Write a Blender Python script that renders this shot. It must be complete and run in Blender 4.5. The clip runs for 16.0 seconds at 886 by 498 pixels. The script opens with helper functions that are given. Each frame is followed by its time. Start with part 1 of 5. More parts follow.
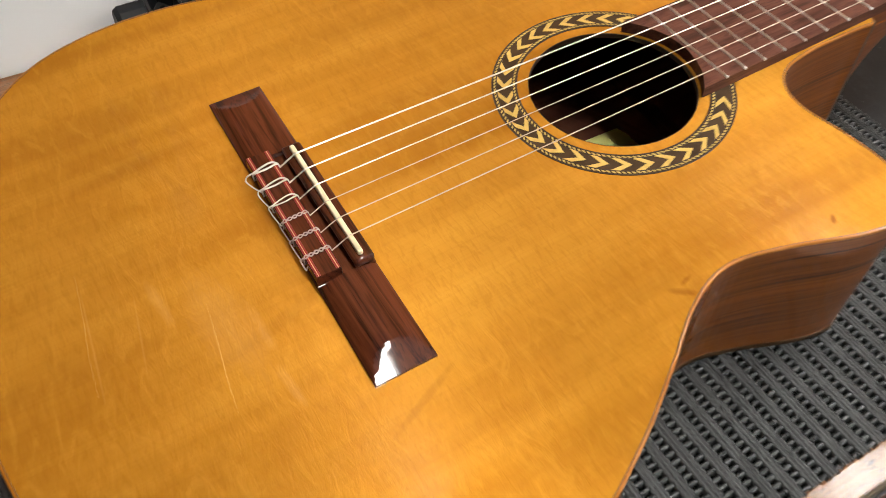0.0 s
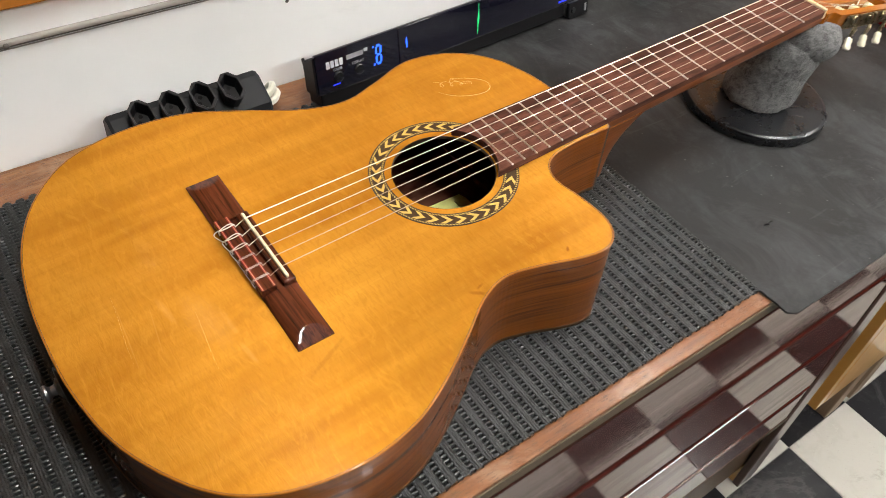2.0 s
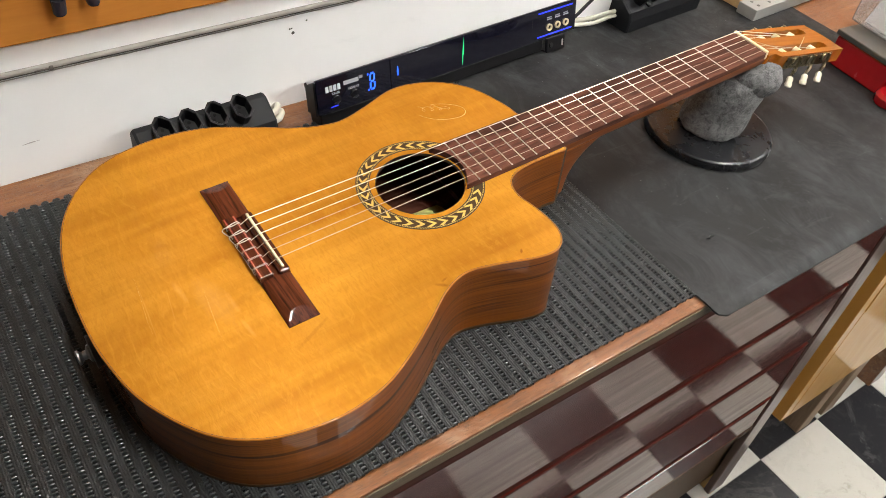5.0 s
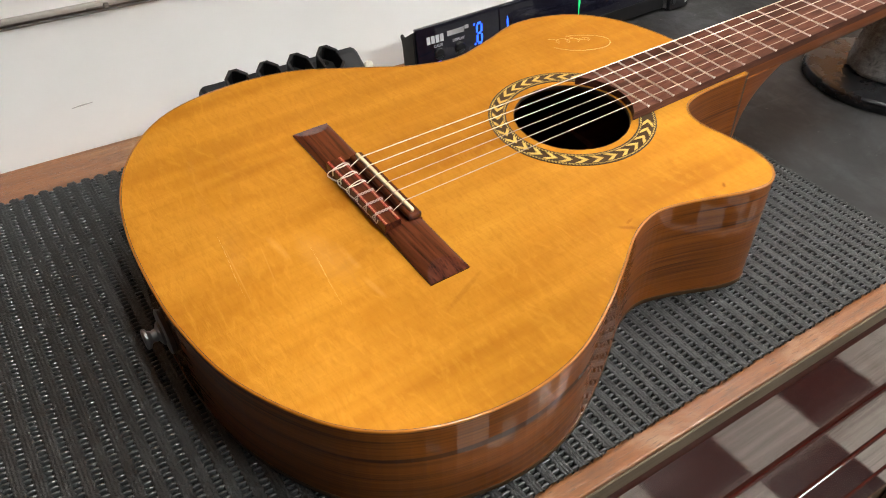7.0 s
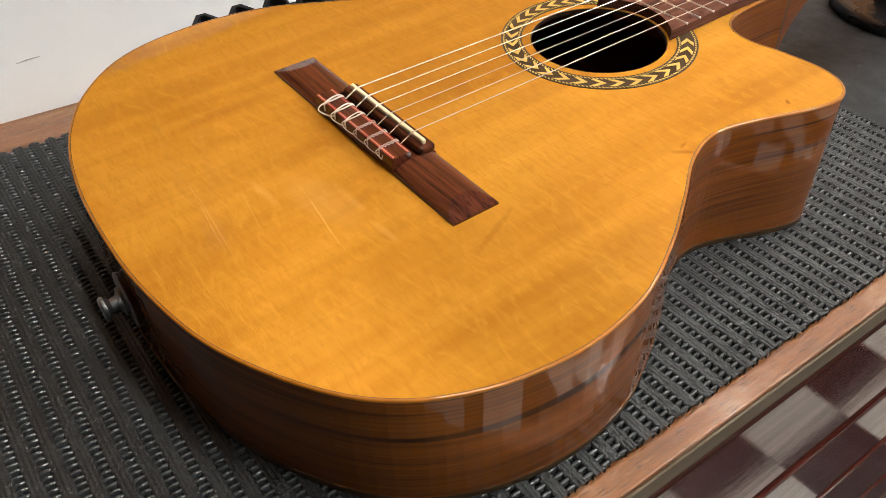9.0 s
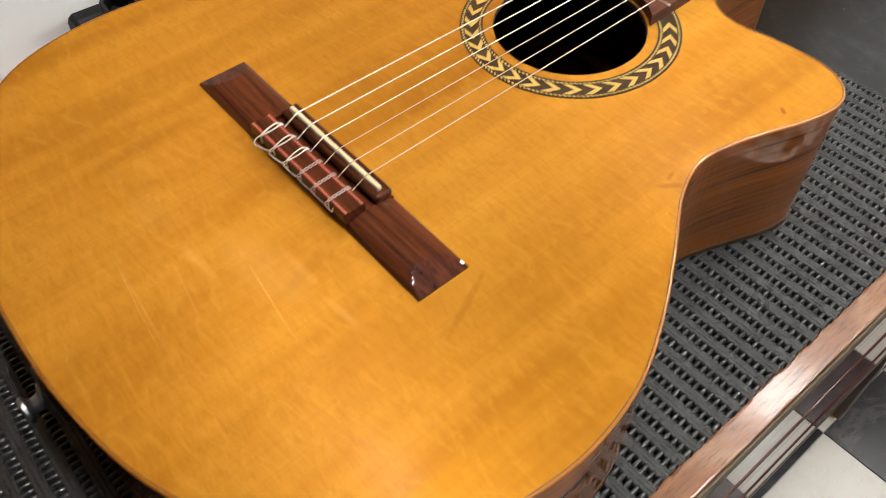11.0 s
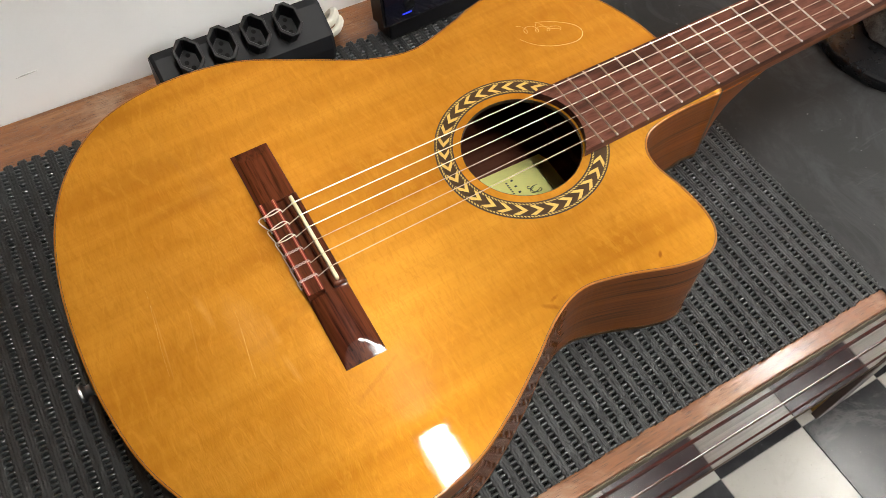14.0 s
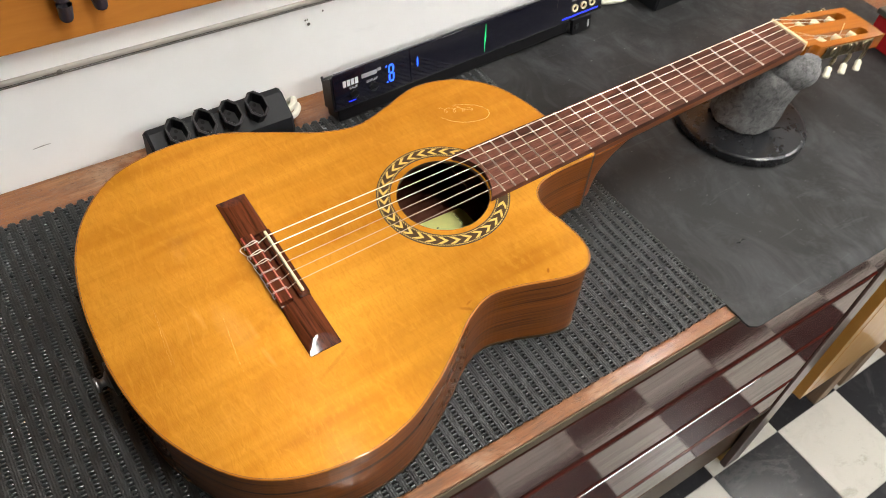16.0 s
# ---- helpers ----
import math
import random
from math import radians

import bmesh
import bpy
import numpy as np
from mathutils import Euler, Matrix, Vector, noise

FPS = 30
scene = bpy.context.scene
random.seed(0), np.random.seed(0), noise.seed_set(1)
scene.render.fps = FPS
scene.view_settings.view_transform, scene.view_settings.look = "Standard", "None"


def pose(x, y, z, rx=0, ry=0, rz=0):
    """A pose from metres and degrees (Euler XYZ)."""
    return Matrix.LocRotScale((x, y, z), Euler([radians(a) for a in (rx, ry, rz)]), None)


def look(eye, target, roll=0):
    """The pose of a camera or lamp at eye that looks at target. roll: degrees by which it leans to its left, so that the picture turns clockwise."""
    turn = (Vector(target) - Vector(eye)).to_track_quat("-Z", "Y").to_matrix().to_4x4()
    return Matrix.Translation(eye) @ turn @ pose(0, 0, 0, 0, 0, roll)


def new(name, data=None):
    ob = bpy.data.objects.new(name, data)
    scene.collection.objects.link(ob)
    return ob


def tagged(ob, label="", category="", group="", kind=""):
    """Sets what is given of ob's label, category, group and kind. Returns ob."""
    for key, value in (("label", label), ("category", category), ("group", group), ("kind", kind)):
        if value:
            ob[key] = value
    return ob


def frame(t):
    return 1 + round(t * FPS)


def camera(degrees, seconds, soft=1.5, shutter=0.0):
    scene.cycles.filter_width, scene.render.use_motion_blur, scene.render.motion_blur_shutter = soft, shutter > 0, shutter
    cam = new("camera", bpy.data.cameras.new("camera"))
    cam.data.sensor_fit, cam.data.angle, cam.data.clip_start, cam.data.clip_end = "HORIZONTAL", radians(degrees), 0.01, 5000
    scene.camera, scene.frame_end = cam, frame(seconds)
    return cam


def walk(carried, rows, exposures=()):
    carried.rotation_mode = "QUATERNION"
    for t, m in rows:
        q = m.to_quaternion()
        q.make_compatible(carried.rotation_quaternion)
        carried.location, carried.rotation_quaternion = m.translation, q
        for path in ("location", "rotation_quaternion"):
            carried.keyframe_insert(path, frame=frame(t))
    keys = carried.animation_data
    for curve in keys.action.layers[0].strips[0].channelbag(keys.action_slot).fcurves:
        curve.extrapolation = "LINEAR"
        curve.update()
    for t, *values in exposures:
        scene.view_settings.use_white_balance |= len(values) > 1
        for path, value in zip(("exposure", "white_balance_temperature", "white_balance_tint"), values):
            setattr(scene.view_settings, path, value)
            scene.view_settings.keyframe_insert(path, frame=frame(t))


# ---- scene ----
cam = camera(58.2, 16.0, 0.62, 0.4)
PATH = [
    (0, (-0.087, -0.2408, 0.3654), (0.6031, 0.8324, -1.1748), 2.89),
    (0.5, (-0.1217, -0.2813, 0.4148), (0.6611, 0.7634, -1.1004), 5.04),
    (1, (-0.1461, -0.3159, 0.463), (0.6982, 0.7347, -1.0146), 5.84),
    (1.5, (-0.1554, -0.3519, 0.5007), (0.718, 0.709, -0.9525), 5.63),
    (2, (-0.1641, -0.3948, 0.5402), (0.745, 0.6485, -0.9038), 7.3),
    (2.5, (-0.1824, -0.4452, 0.5795), (0.7369, 0.6114, -0.8483), 8.93),
    (3, (-0.1814, -0.4776, 0.6017), (0.7319, 0.5944, -0.8183), 9.76),
    (3.5, (-0.1887, -0.5024, 0.6253), (0.7095, 0.5848, -0.7928), 9.64),
    (6, (-0.2029, -0.4376, 0.5521), (0.7217, 0.6777, -0.8266), 6.54),
    (6.5, (-0.2159, -0.4052, 0.4783), (0.6805, 0.7717, -0.8676), 4.7),
    (7, (-0.2201, -0.3838, 0.4118), (0.6673, 0.8598, -0.8789), 2.61),
    (7.5, (-0.2128, -0.3604, 0.3631), (0.6797, 0.8945, -0.9132), 1.73),
    (8, (-0.2101, -0.3493, 0.3405), (0.695, 0.8841, -0.9476), 1.72),
    (8.2, (-0.2112, -0.3482, 0.3264), (0.7101, 0.8911, -0.9446), 1.53),
    (10.3, (-0.2007, -0.2847, 0.3286), (0.7368, 0.8385, -1.0351), 0.12),
    (10.5, (-0.1896, -0.2738, 0.3375), (0.7214, 0.7896, -1.0905), 0.22),
    (11, (-0.1539, -0.256, 0.3608), (0.725, 0.7196, -1.1477), 2.0),
    (11.5, (-0.1077, -0.2483, 0.3998), (0.6873, 0.6775, -1.1847), 4.57),
    (12, (-0.0804, -0.2426, 0.4342), (0.6101, 0.6412, -1.2217), 6.34),
    (12.5, (-0.062, -0.245, 0.482), (0.5618, 0.6529, -1.1927), 5.29),
    (13, (-0.0592, -0.2564, 0.5047), (0.5432, 0.6523, -1.172), 4.52),
    (13.5, (-0.076, -0.2753, 0.5255), (0.5062, 0.6317, -1.1592), 4.07),
    (14, (-0.089, -0.2935, 0.5439), (0.5168, 0.614, -1.1322), 4.17),
    (14.5, (-0.1074, -0.3072, 0.5545), (0.5478, 0.6157, -1.0944), 5.05),
    (15, (-0.1211, -0.3325, 0.5737), (0.5864, 0.6042, -1.0456), 5.59),
    (15.5, (-0.1446, -0.3699, 0.6054), (0.6262, 0.5986, -0.9656), 6.01),
    (16, (-0.169, -0.4209, 0.639), (0.6657, 0.5896, -0.8716), 7.87),
]
walk(cam, [(t, look(eye, target, roll)) for t, eye, target, roll in PATH], [(0, -0.01), (1, 0.10), (2.5, 0.22), (3.5, 0.22), (6, 0.2), (8, 0.20), (10.5, 0.12), (12, -0.06), (13, -0.02), (14.5, 0.10), (16, 0.26)])

# ---- world and lights ----
world = bpy.data.worlds.new("room_air")
scene.world = world
world.use_nodes = True
world.node_tree.nodes["Background"].inputs[0].default_value = (0.9, 0.95, 1.0, 1)
world.node_tree.nodes["Background"].inputs[1].default_value = 0.05
LAMP_STRENGTH = 76.0
CEILING = 1.58
FLOOR = -1.0


# ---- helpers ----
def tidy(bm, smooth=True, angle=35):
    bmesh.ops.recalc_face_normals(bm, faces=bm.faces)
    for f in bm.faces:
        f.smooth = smooth
        if smooth and len(bm.faces) < 4000:
            a = f.calc_area()
            if any(a > 9 * o.calc_area() for e in f.edges for o in e.link_faces if o is not f):
                f.smooth = False
    if smooth:
        for e in bm.edges:
            if len(e.link_faces) == 2 and e.calc_face_angle(0) > radians(angle):
                e.smooth = False


def part(name, bm, material, parent=None, label="", m=None, smooth=True, angle=35):
    """One mesh object from a bmesh, under a thing or a part."""
    tidy(bm, smooth, angle)
    me = bpy.data.meshes.new(name)
    bm.to_mesh(me)
    bm.free()
    me.materials.append(material)
    ob = new(name, me)
    if m is not None:
        ob.matrix_basis = m
    if parent is not None:
        ob.parent = parent
    if label:
        ob["label"] = label
    return ob


def again(ob, name, m, parent=None):
    """Another object on the same mesh."""
    o = new(name, ob.data)
    o.matrix_basis = m
    o.parent = parent if parent is not None else ob.parent
    return o


def thing(name, m, label, category, group="", kind=""):
    ob = new(name)
    ob.empty_display_size = 0.02
    ob.matrix_basis = m
    return tagged(ob, label, category, group, kind)


def box(x0, x1, y0, y1, z0, z1, bevel=0.0, segments=2, bm=None):
    own = bmesh.new()
    bmesh.ops.create_cube(own, size=1)
    for v in own.verts:
        v.co = ((x0 + x1) / 2 + v.co.x * (x1 - x0), (y0 + y1) / 2 + v.co.y * (y1 - y0), (z0 + z1) / 2 + v.co.z * (z1 - z0))
    if bevel:
        bmesh.ops.bevel(own, geom=list(own.edges), offset=bevel, segments=segments, profile=0.5, affect="EDGES")
    if bm is None:
        return own
    join(bm, own)
    return bm


def join(bm, other):
    me = bpy.data.meshes.new("tmp")
    other.to_mesh(me)
    other.free()
    bm.from_mesh(me)
    bpy.data.meshes.remove(me)


def tube(points, r, n=8, bm=None, caps=True):
    """A round bar along a line of points; r: one radius or one for each point."""
    bm = bm or bmesh.new()
    pts = [Vector(p) for p in points]
    rs = r if isinstance(r, (list, tuple)) else [r] * len(pts)
    up = Vector((0, 0, 1))
    rings = []
    for i, p in enumerate(pts):
        d = (pts[min(i + 1, len(pts) - 1)] - pts[max(i - 1, 0)]).normalized()
        a = d.cross(up)
        if a.length < 1e-4:
            a = d.cross(Vector((0, 1, 0)))
        a.normalize()
        b = d.cross(a)
        rings.append([bm.verts.new(p + rs[i] * (math.cos(k * math.tau / n) * a + math.sin(k * math.tau / n) * b)) for k in range(n)])
    for r0, r1 in zip(rings, rings[1:]):
        for k in range(n):
            bm.faces.new((r0[k], r0[(k + 1) % n], r1[(k + 1) % n], r1[k]))
    if caps:
        bm.faces.new(rings[0])
        bm.faces.new(rings[-1])
    return bm


def loft(rings, bm=None, caps=True, closed=True):
    """A skin over rings of points of equal count."""
    bm = bm or bmesh.new()
    vs = [[bm.verts.new(p) for p in ring] for ring in rings]
    n = len(vs[0])
    for r0, r1 in zip(vs, vs[1:]):
        for k in range(n if closed else n - 1):
            bm.faces.new((r0[k], r0[(k + 1) % n], r1[(k + 1) % n], r1[k]))
    if caps:
        bm.faces.new(vs[0])
        bm.faces.new(vs[-1])
    return bm


def lathe(profile, n=32, bm=None):
    """A turned body from (radius, height) pairs."""
    return loft([[(r * math.cos(k * math.tau / n), r * math.sin(k * math.tau / n), z) for k in range(n)] for r, z in profile], bm)


def spline(points, steps=6, closed=True):
    """A smooth line through control points."""
    pts = [np.array(p, float) for p in points]
    n = len(pts)
    out = []
    for i in range(n if closed else n - 1):
        p0, p1, p2, p3 = (pts[(i + k) % n] if closed else pts[min(max(i + k, 0), n - 1)] for k in (-1, 0, 1, 2))
        for s in range(steps):
            t = s / steps
            out.append(0.5 * (2 * p1 + (p2 - p0) * t + (2 * p0 - 5 * p1 + 4 * p2 - p3) * t * t + (3 * p1 - p0 - 3 * p2 + p3) * t ** 3))
    if not closed:
        out.append(pts[-1])
    return [tuple(p) for p in out]


def inset(outline, d):
    """The outline of a counter-clockwise loop moved inwards by d."""
    pts = np.array(outline)
    t = np.roll(pts, -1, 0) - np.roll(pts, 1, 0)
    t /= np.linalg.norm(t, axis=1)[:, None]
    return [tuple(p) for p in pts + d * np.stack([-t[:, 1], t[:, 0]], 1)]


def plate(outer, holes, top, bottom, bm=None):
    """A flat board with an outline and holes; top and bottom are heights or functions of x, y."""
    bm = bm or bmesh.new()
    high = top if callable(top) else (lambda x, y: top)
    low = bottom if callable(bottom) else (lambda x, y: bottom)
    flat = bmesh.new()
    loops = []
    for loop in [outer, *holes]:
        vs = [flat.verts.new((x, y, 0)) for x, y in loop]
        loops.append(vs)
        for a, b in zip(vs, vs[1:] + vs[:1]):
            flat.edges.new((a, b))
    bmesh.ops.triangle_fill(flat, edges=list(flat.edges), use_beauty=True, use_dissolve=False)
    ups = {v: bm.verts.new((v.co.x, v.co.y, high(v.co.x, v.co.y))) for v in flat.verts}
    downs = {v: bm.verts.new((v.co.x, v.co.y, low(v.co.x, v.co.y))) for v in flat.verts}
    for f in flat.faces:
        bm.faces.new([ups[v] for v in f.verts])
        bm.faces.new([downs[v] for v in reversed(f.verts)])
    for vs in loops:
        for a, b in zip(vs, vs[1:] + vs[:1]):
            bm.faces.new((ups[a], ups[b], downs[b], downs[a]))
    flat.free()
    return bm


def ring_band(outer, inner, top, bottom, bm=None):
    """A closed band between two loops of equal count."""
    bm = bm or bmesh.new()
    n = len(outer)
    zt = top if callable(top) else (lambda x, y: top)
    zb = bottom if callable(bottom) else (lambda x, y: bottom)
    rows = [[bm.verts.new((x, y, z(x, y))) for x, y in loop] for loop, z in ((outer, zb), (outer, zt), (inner, zt), (inner, zb))]
    for a, b in zip(rows, rows[1:] + rows[:1]):
        for k in range(n):
            bm.faces.new((a[k], a[(k + 1) % n], b[(k + 1) % n], b[k]))
    return bm


def circle(cx, cy, r, n=64):
    return [(cx + r * math.cos(k * math.tau / n), cy + r * math.sin(k * math.tau / n)) for k in range(n)]


def rounded(x0, x1, y0, y1, r, n=5):
    out = []
    for cx, cy, a0 in ((x1 - r, y1 - r, 0), (x0 + r, y1 - r, 90), (x0 + r, y0 + r, 180), (x1 - r, y0 + r, 270)):
        for k in range(n + 1):
            a = radians(a0 + 90 * k / n)
            out.append((cx + r * math.cos(a), cy + r * math.sin(a)))
    return out


# ---- materials ----
class Nodes:
    """A short hand for node materials."""

    def __init__(self, name):
        self.material = bpy.data.materials.new(name)
        self.material.use_nodes = True
        self.tree = self.material.node_tree
        self.bsdf = self.tree.nodes["Principled BSDF"]
        self.coord = self.add("ShaderNodeTexCoord")

    def add(self, kind, **values):
        node = self.tree.nodes.new(kind)
        for key, value in values.items():
            node.inputs[key.replace("_", " ")].default_value = value
        return node

    def link(self, a, b):
        self.tree.links.new(a, b)

    def mapped(self, scale, rotation=(0, 0, 0), location=(0, 0, 0)):
        m = self.add("ShaderNodeMapping")
        m.inputs["Scale"].default_value = scale
        m.inputs["Rotation"].default_value = rotation
        m.inputs["Location"].default_value = location
        self.link(self.coord.outputs["Object"], m.inputs["Vector"])
        return m.outputs["Vector"]

    def noise(self, scale, detail=4, rough=0.55, distortion=0.0, vector=None, stretch=(1, 1, 1)):
        n = self.add("ShaderNodeTexNoise")
        n.inputs["Scale"].default_value = scale
        n.inputs["Detail"].default_value = detail
        n.inputs["Roughness"].default_value = rough
        n.inputs["Distortion"].default_value = distortion
        self.link(vector if vector is not None else self.mapped(stretch), n.inputs["Vector"])
        return n.outputs["Fac"]

    def ramp(self, fac, *stops):
        r = self.add("ShaderNodeValToRGB")
        els = r.color_ramp.elements
        while len(els) < len(stops):
            els.new(0.5)
        for e, (p, c) in zip(els, stops):
            e.position = p
            e.color = (*c, 1) if isinstance(c, tuple) else (c, c, c, 1)
        self.link(fac, r.inputs["Fac"])
        return r.outputs["Color"]

    def mix(self, a, b, fac, mode="MIX"):
        m = self.tree.nodes.new("ShaderNodeMix")
        m.data_type, m.blend_type = "RGBA", mode
        for value, slot in ((fac, 0), (a, 6), (b, 7)):
            if isinstance(value, bpy.types.NodeSocket):
                self.link(value, m.inputs[slot])
            else:
                m.inputs[slot].default_value = value if slot == 0 else (*value, 1)
        return m.outputs[2]

    def math(self, op, a, b=0.0, c=0.0):
        m = self.tree.nodes.new("ShaderNodeMath")
        m.operation = op
        for k, value in enumerate((a, b, c)):
            if isinstance(value, bpy.types.NodeSocket):
                self.link(value, m.inputs[k])
            else:
                m.inputs[k].default_value = value
        return m.outputs[0]

    def split(self):
        s = self.tree.nodes.new("ShaderNodeSeparateXYZ")
        self.link(self.coord.outputs["Object"], s.inputs[0])
        return s.outputs

    def bump(self, height, strength=0.2, distance=0.001):
        b = self.add("ShaderNodeBump")
        b.inputs["Strength"].default_value = strength
        b.inputs["Distance"].default_value = distance
        self.link(height, b.inputs["Height"])
        self.link(b.outputs["Normal"], self.bsdf.inputs["Normal"])

    def set(self, color=None, rough=None, **values):
        if color is not None:
            if isinstance(color, bpy.types.NodeSocket):
                self.link(color, self.bsdf.inputs["Base Color"])
            else:
                self.bsdf.inputs["Base Color"].default_value = (*color, 1)
        if rough is not None:
            if isinstance(rough, bpy.types.NodeSocket):
                self.link(rough, self.bsdf.inputs["Roughness"])
            else:
                self.bsdf.inputs["Roughness"].default_value = rough
        for key, value in values.items():
            self.bsdf.inputs[key.replace("_", " ")].default_value = value
        return self.material


def plain(name, color, rough=0.5, spread=0.12, scale=60.0, bump=0.0, bump_scale=400.0, **values):
    """A material of one colour with two sizes of unevenness."""
    n = Nodes(name)
    big, small = n.noise(scale * 0.15, 3), n.noise(scale, 5)
    dark = tuple(c * (1 - spread) for c in color)
    light = tuple(min(1, c * (1 + spread)) for c in color)
    col = n.mix(n.ramp(big, (0.35, dark), (0.65, light)), n.ramp(small, (0.3, dark), (0.7, light)), 0.5)
    r = n.ramp(small, (0.3, max(0.02, rough - 0.06)), (0.7, min(1, rough + 0.06)))
    if bump:
        n.bump(n.noise(bump_scale, 3), bump, 0.0006)
    return n.set(col, r, **values)


def lumber(name, dark, mid, light, along="x", pitch=400.0, stretch=0.03, rough=0.45, coat=0.0, coat_rough=0.05, wave=0.6, bump=0.1, spec=0.5):
    """Wood with grain along one axis."""
    n = Nodes(name)
    s = {"x": (stretch, 1, 1), "y": (1, stretch, 1), "z": (1, 1, stretch)}[along]
    v = n.mapped(s)
    fine = n.noise(pitch, 6, 0.6, wave, v)
    broad = n.noise(pitch * 0.12, 4, 0.6, 1.2, v)
    patch = n.noise(9, 3)
    a = n.ramp(broad, (0.32, dark), (0.5, mid), (0.68, light))
    b = n.ramp(fine, (0.3, dark), (0.55, mid), (0.75, light))
    c = n.mix(a, b, 0.45)
    c = n.mix(c, n.mix(c, dark, 0.5), n.ramp(patch, (0.4, 0.0), (0.75, 0.7)))
    if bump:
        n.bump(fine, bump, 0.0004)
    return n.set(c, n.ramp(fine, (0.3, rough + 0.08), (0.7, rough)), Specular_IOR_Level=spec, Coat_Weight=coat, Coat_Roughness=coat_rough)


def soundboard_wood():
    """Amber lacquered spruce: soft clouds, straight year rings, short silk marks across the grain."""
    n = Nodes("lacquered_soundboard")
    ring = n.noise(620, 2, 0.5, 0.05, n.mapped((0.004, 1, 1)))
    silk = n.noise(430, 4, 0.62, 0.9, n.mapped((1.0, 0.22, 1), (0, 0, 0.28)))
    fleck = n.noise(120, 4, 0.65, 1.4, n.mapped((1.0, 0.34, 1), (0, 0, 0.15)))
    band = n.noise(13, 3, 0.5, 0.3, n.mapped((0.10, 1, 1)))
    stripe = n.noise(48, 3, 0.5, 0.2, n.mapped((0.05, 1, 1)))
    cloud = n.noise(9, 4, 0.55, 0.6, n.mapped((0.7, 1, 1)))
    deep, amber, gold = (0.330, 0.124, 0.010), (0.466, 0.198, 0.0175), (0.605, 0.290, 0.033)
    c = n.ramp(band, (0.32, deep), (0.5, amber), (0.68, gold))
    c = n.mix(c, n.ramp(cloud, (0.34, deep), (0.5, amber), (0.66, gold)), 0.55)
    c = n.mix(c, n.ramp(stripe, (0.34, deep), (0.5, amber), (0.66, gold)), 0.32)
    c = n.mix(c, n.mix(c, deep, 0.75), n.ramp(silk, (0.36, 0.40), (0.52, 0.0)))
    c = n.mix(c, n.mix(c, gold, 0.7), n.ramp(fleck, (0.52, 0.0), (0.66, 0.40)))
    c = n.mix(c, n.mix(c, deep, 0.8), n.ramp(fleck, (0.34, 0.13), (0.47, 0.0)))
    c = n.mix(c, n.mix(c, deep, 0.8), n.ramp(ring, (0.36, 0.13), (0.52, 0.0)))
    x, y, z = n.split()

    def spot(cx, cy, rx, ry, turn=0.0, rough=0.5):
        dx, dy = n.math("SUBTRACT", x, cx), n.math("SUBTRACT", y, cy)
        ca, sa = math.cos(turn), math.sin(turn)
        u = n.math("ADD", n.math("MULTIPLY", dx, ca / rx), n.math("MULTIPLY", dy, sa / rx))
        v = n.math("ADD", n.math("MULTIPLY", dx, -sa / ry), n.math("MULTIPLY", dy, ca / ry))
        d = n.math("ADD", n.math("MULTIPLY", u, u), n.math("MULTIPLY", v, v))
        return n.ramp(n.math("ADD", d, n.math("MULTIPLY", silk, rough)), (0.35, 1.0), (1.0, 0.0))

    # knots and dents in the wood, with dark hearts
    for cx, cy, rx, ry, turn, f in ((0.199, -0.1255, 0.0040, 0.0018, 0.9, 0.6), (0.1135, -0.1215, 0.0085, 0.0026, 2.5, 0.42), (0.1185, -0.1175, 0.0050, 0.0016, 0.3, 0.35), (0.121, -0.1245, 0.012, 0.007, 0.4, 0.18),
                                   (-0.035, -0.045, 0.05, 0.005, 0.25, 0.14), (-0.06, 0.075, 0.05, 0.006, 0.1, 0.12), (-0.006, -0.109, 0.0025, 0.026, 2.0, 0.22)):
        k = spot(cx, cy, rx, ry, turn)
        c = n.mix(c, (0.16, 0.04, 0.006), n.math("MULTIPLY", k, f))
    # pale rubbed patches and long fine cracks in the lacquer by the tail
    for cx, cy, rx, ry, turn, f in ((-0.062, -0.035, 0.018, 0.045, 0.15, 0.16), (-0.0495, -0.077, 0.0032, 0.017, 0.12, 0.22), (-0.0495, -0.045, 0.0036, 0.022, 0.05, 0.16), (-0.083, -0.012, 0.004, 0.022, 0.1, 0.18),
                                   (-0.1135, -0.018, 0.0008, 0.046, 3.05, 0.20), (-0.0945, -0.022, 0.0007, 0.038, 2.98, 0.15), (-0.0690, -0.050, 0.0006, 0.036, 3.02, 0.22)):
        k = spot(cx, cy, rx, ry, turn, 0.9)
        c = n.mix(c, (0.80, 0.46, 0.14), n.math("MULTIPLY", k, f))
    n.bump(n.math("ADD", n.math("MULTIPLY", silk, 0.5), fleck), 0.32, 0.0006)
    # the lacquer has sunk a little unevenly
    wavy = n.add("ShaderNodeBump")
    wavy.inputs["Strength"].default_value, wavy.inputs["Distance"].default_value = 0.10, 0.0012
    n.link(n.noise(34, 2, 0.5, 0.4, n.mapped((0.6, 1, 1))), wavy.inputs["Height"])
    n.link(wavy.outputs["Normal"], n.bsdf.inputs["Coat Normal"])
    # light runs across the fibres, as in quartered wood under lacquer
    way = n.add("ShaderNodeVectorTransform")
    way.vector_type, way.convert_from, way.convert_to = "VECTOR", "OBJECT", "WORLD"
    way.inputs[0].default_value = (0, 1, 0)
    n.link(way.outputs[0], n.bsdf.inputs["Tangent"])
    r = n.ramp(fleck, (0.36, 0.37), (0.66, 0.46))
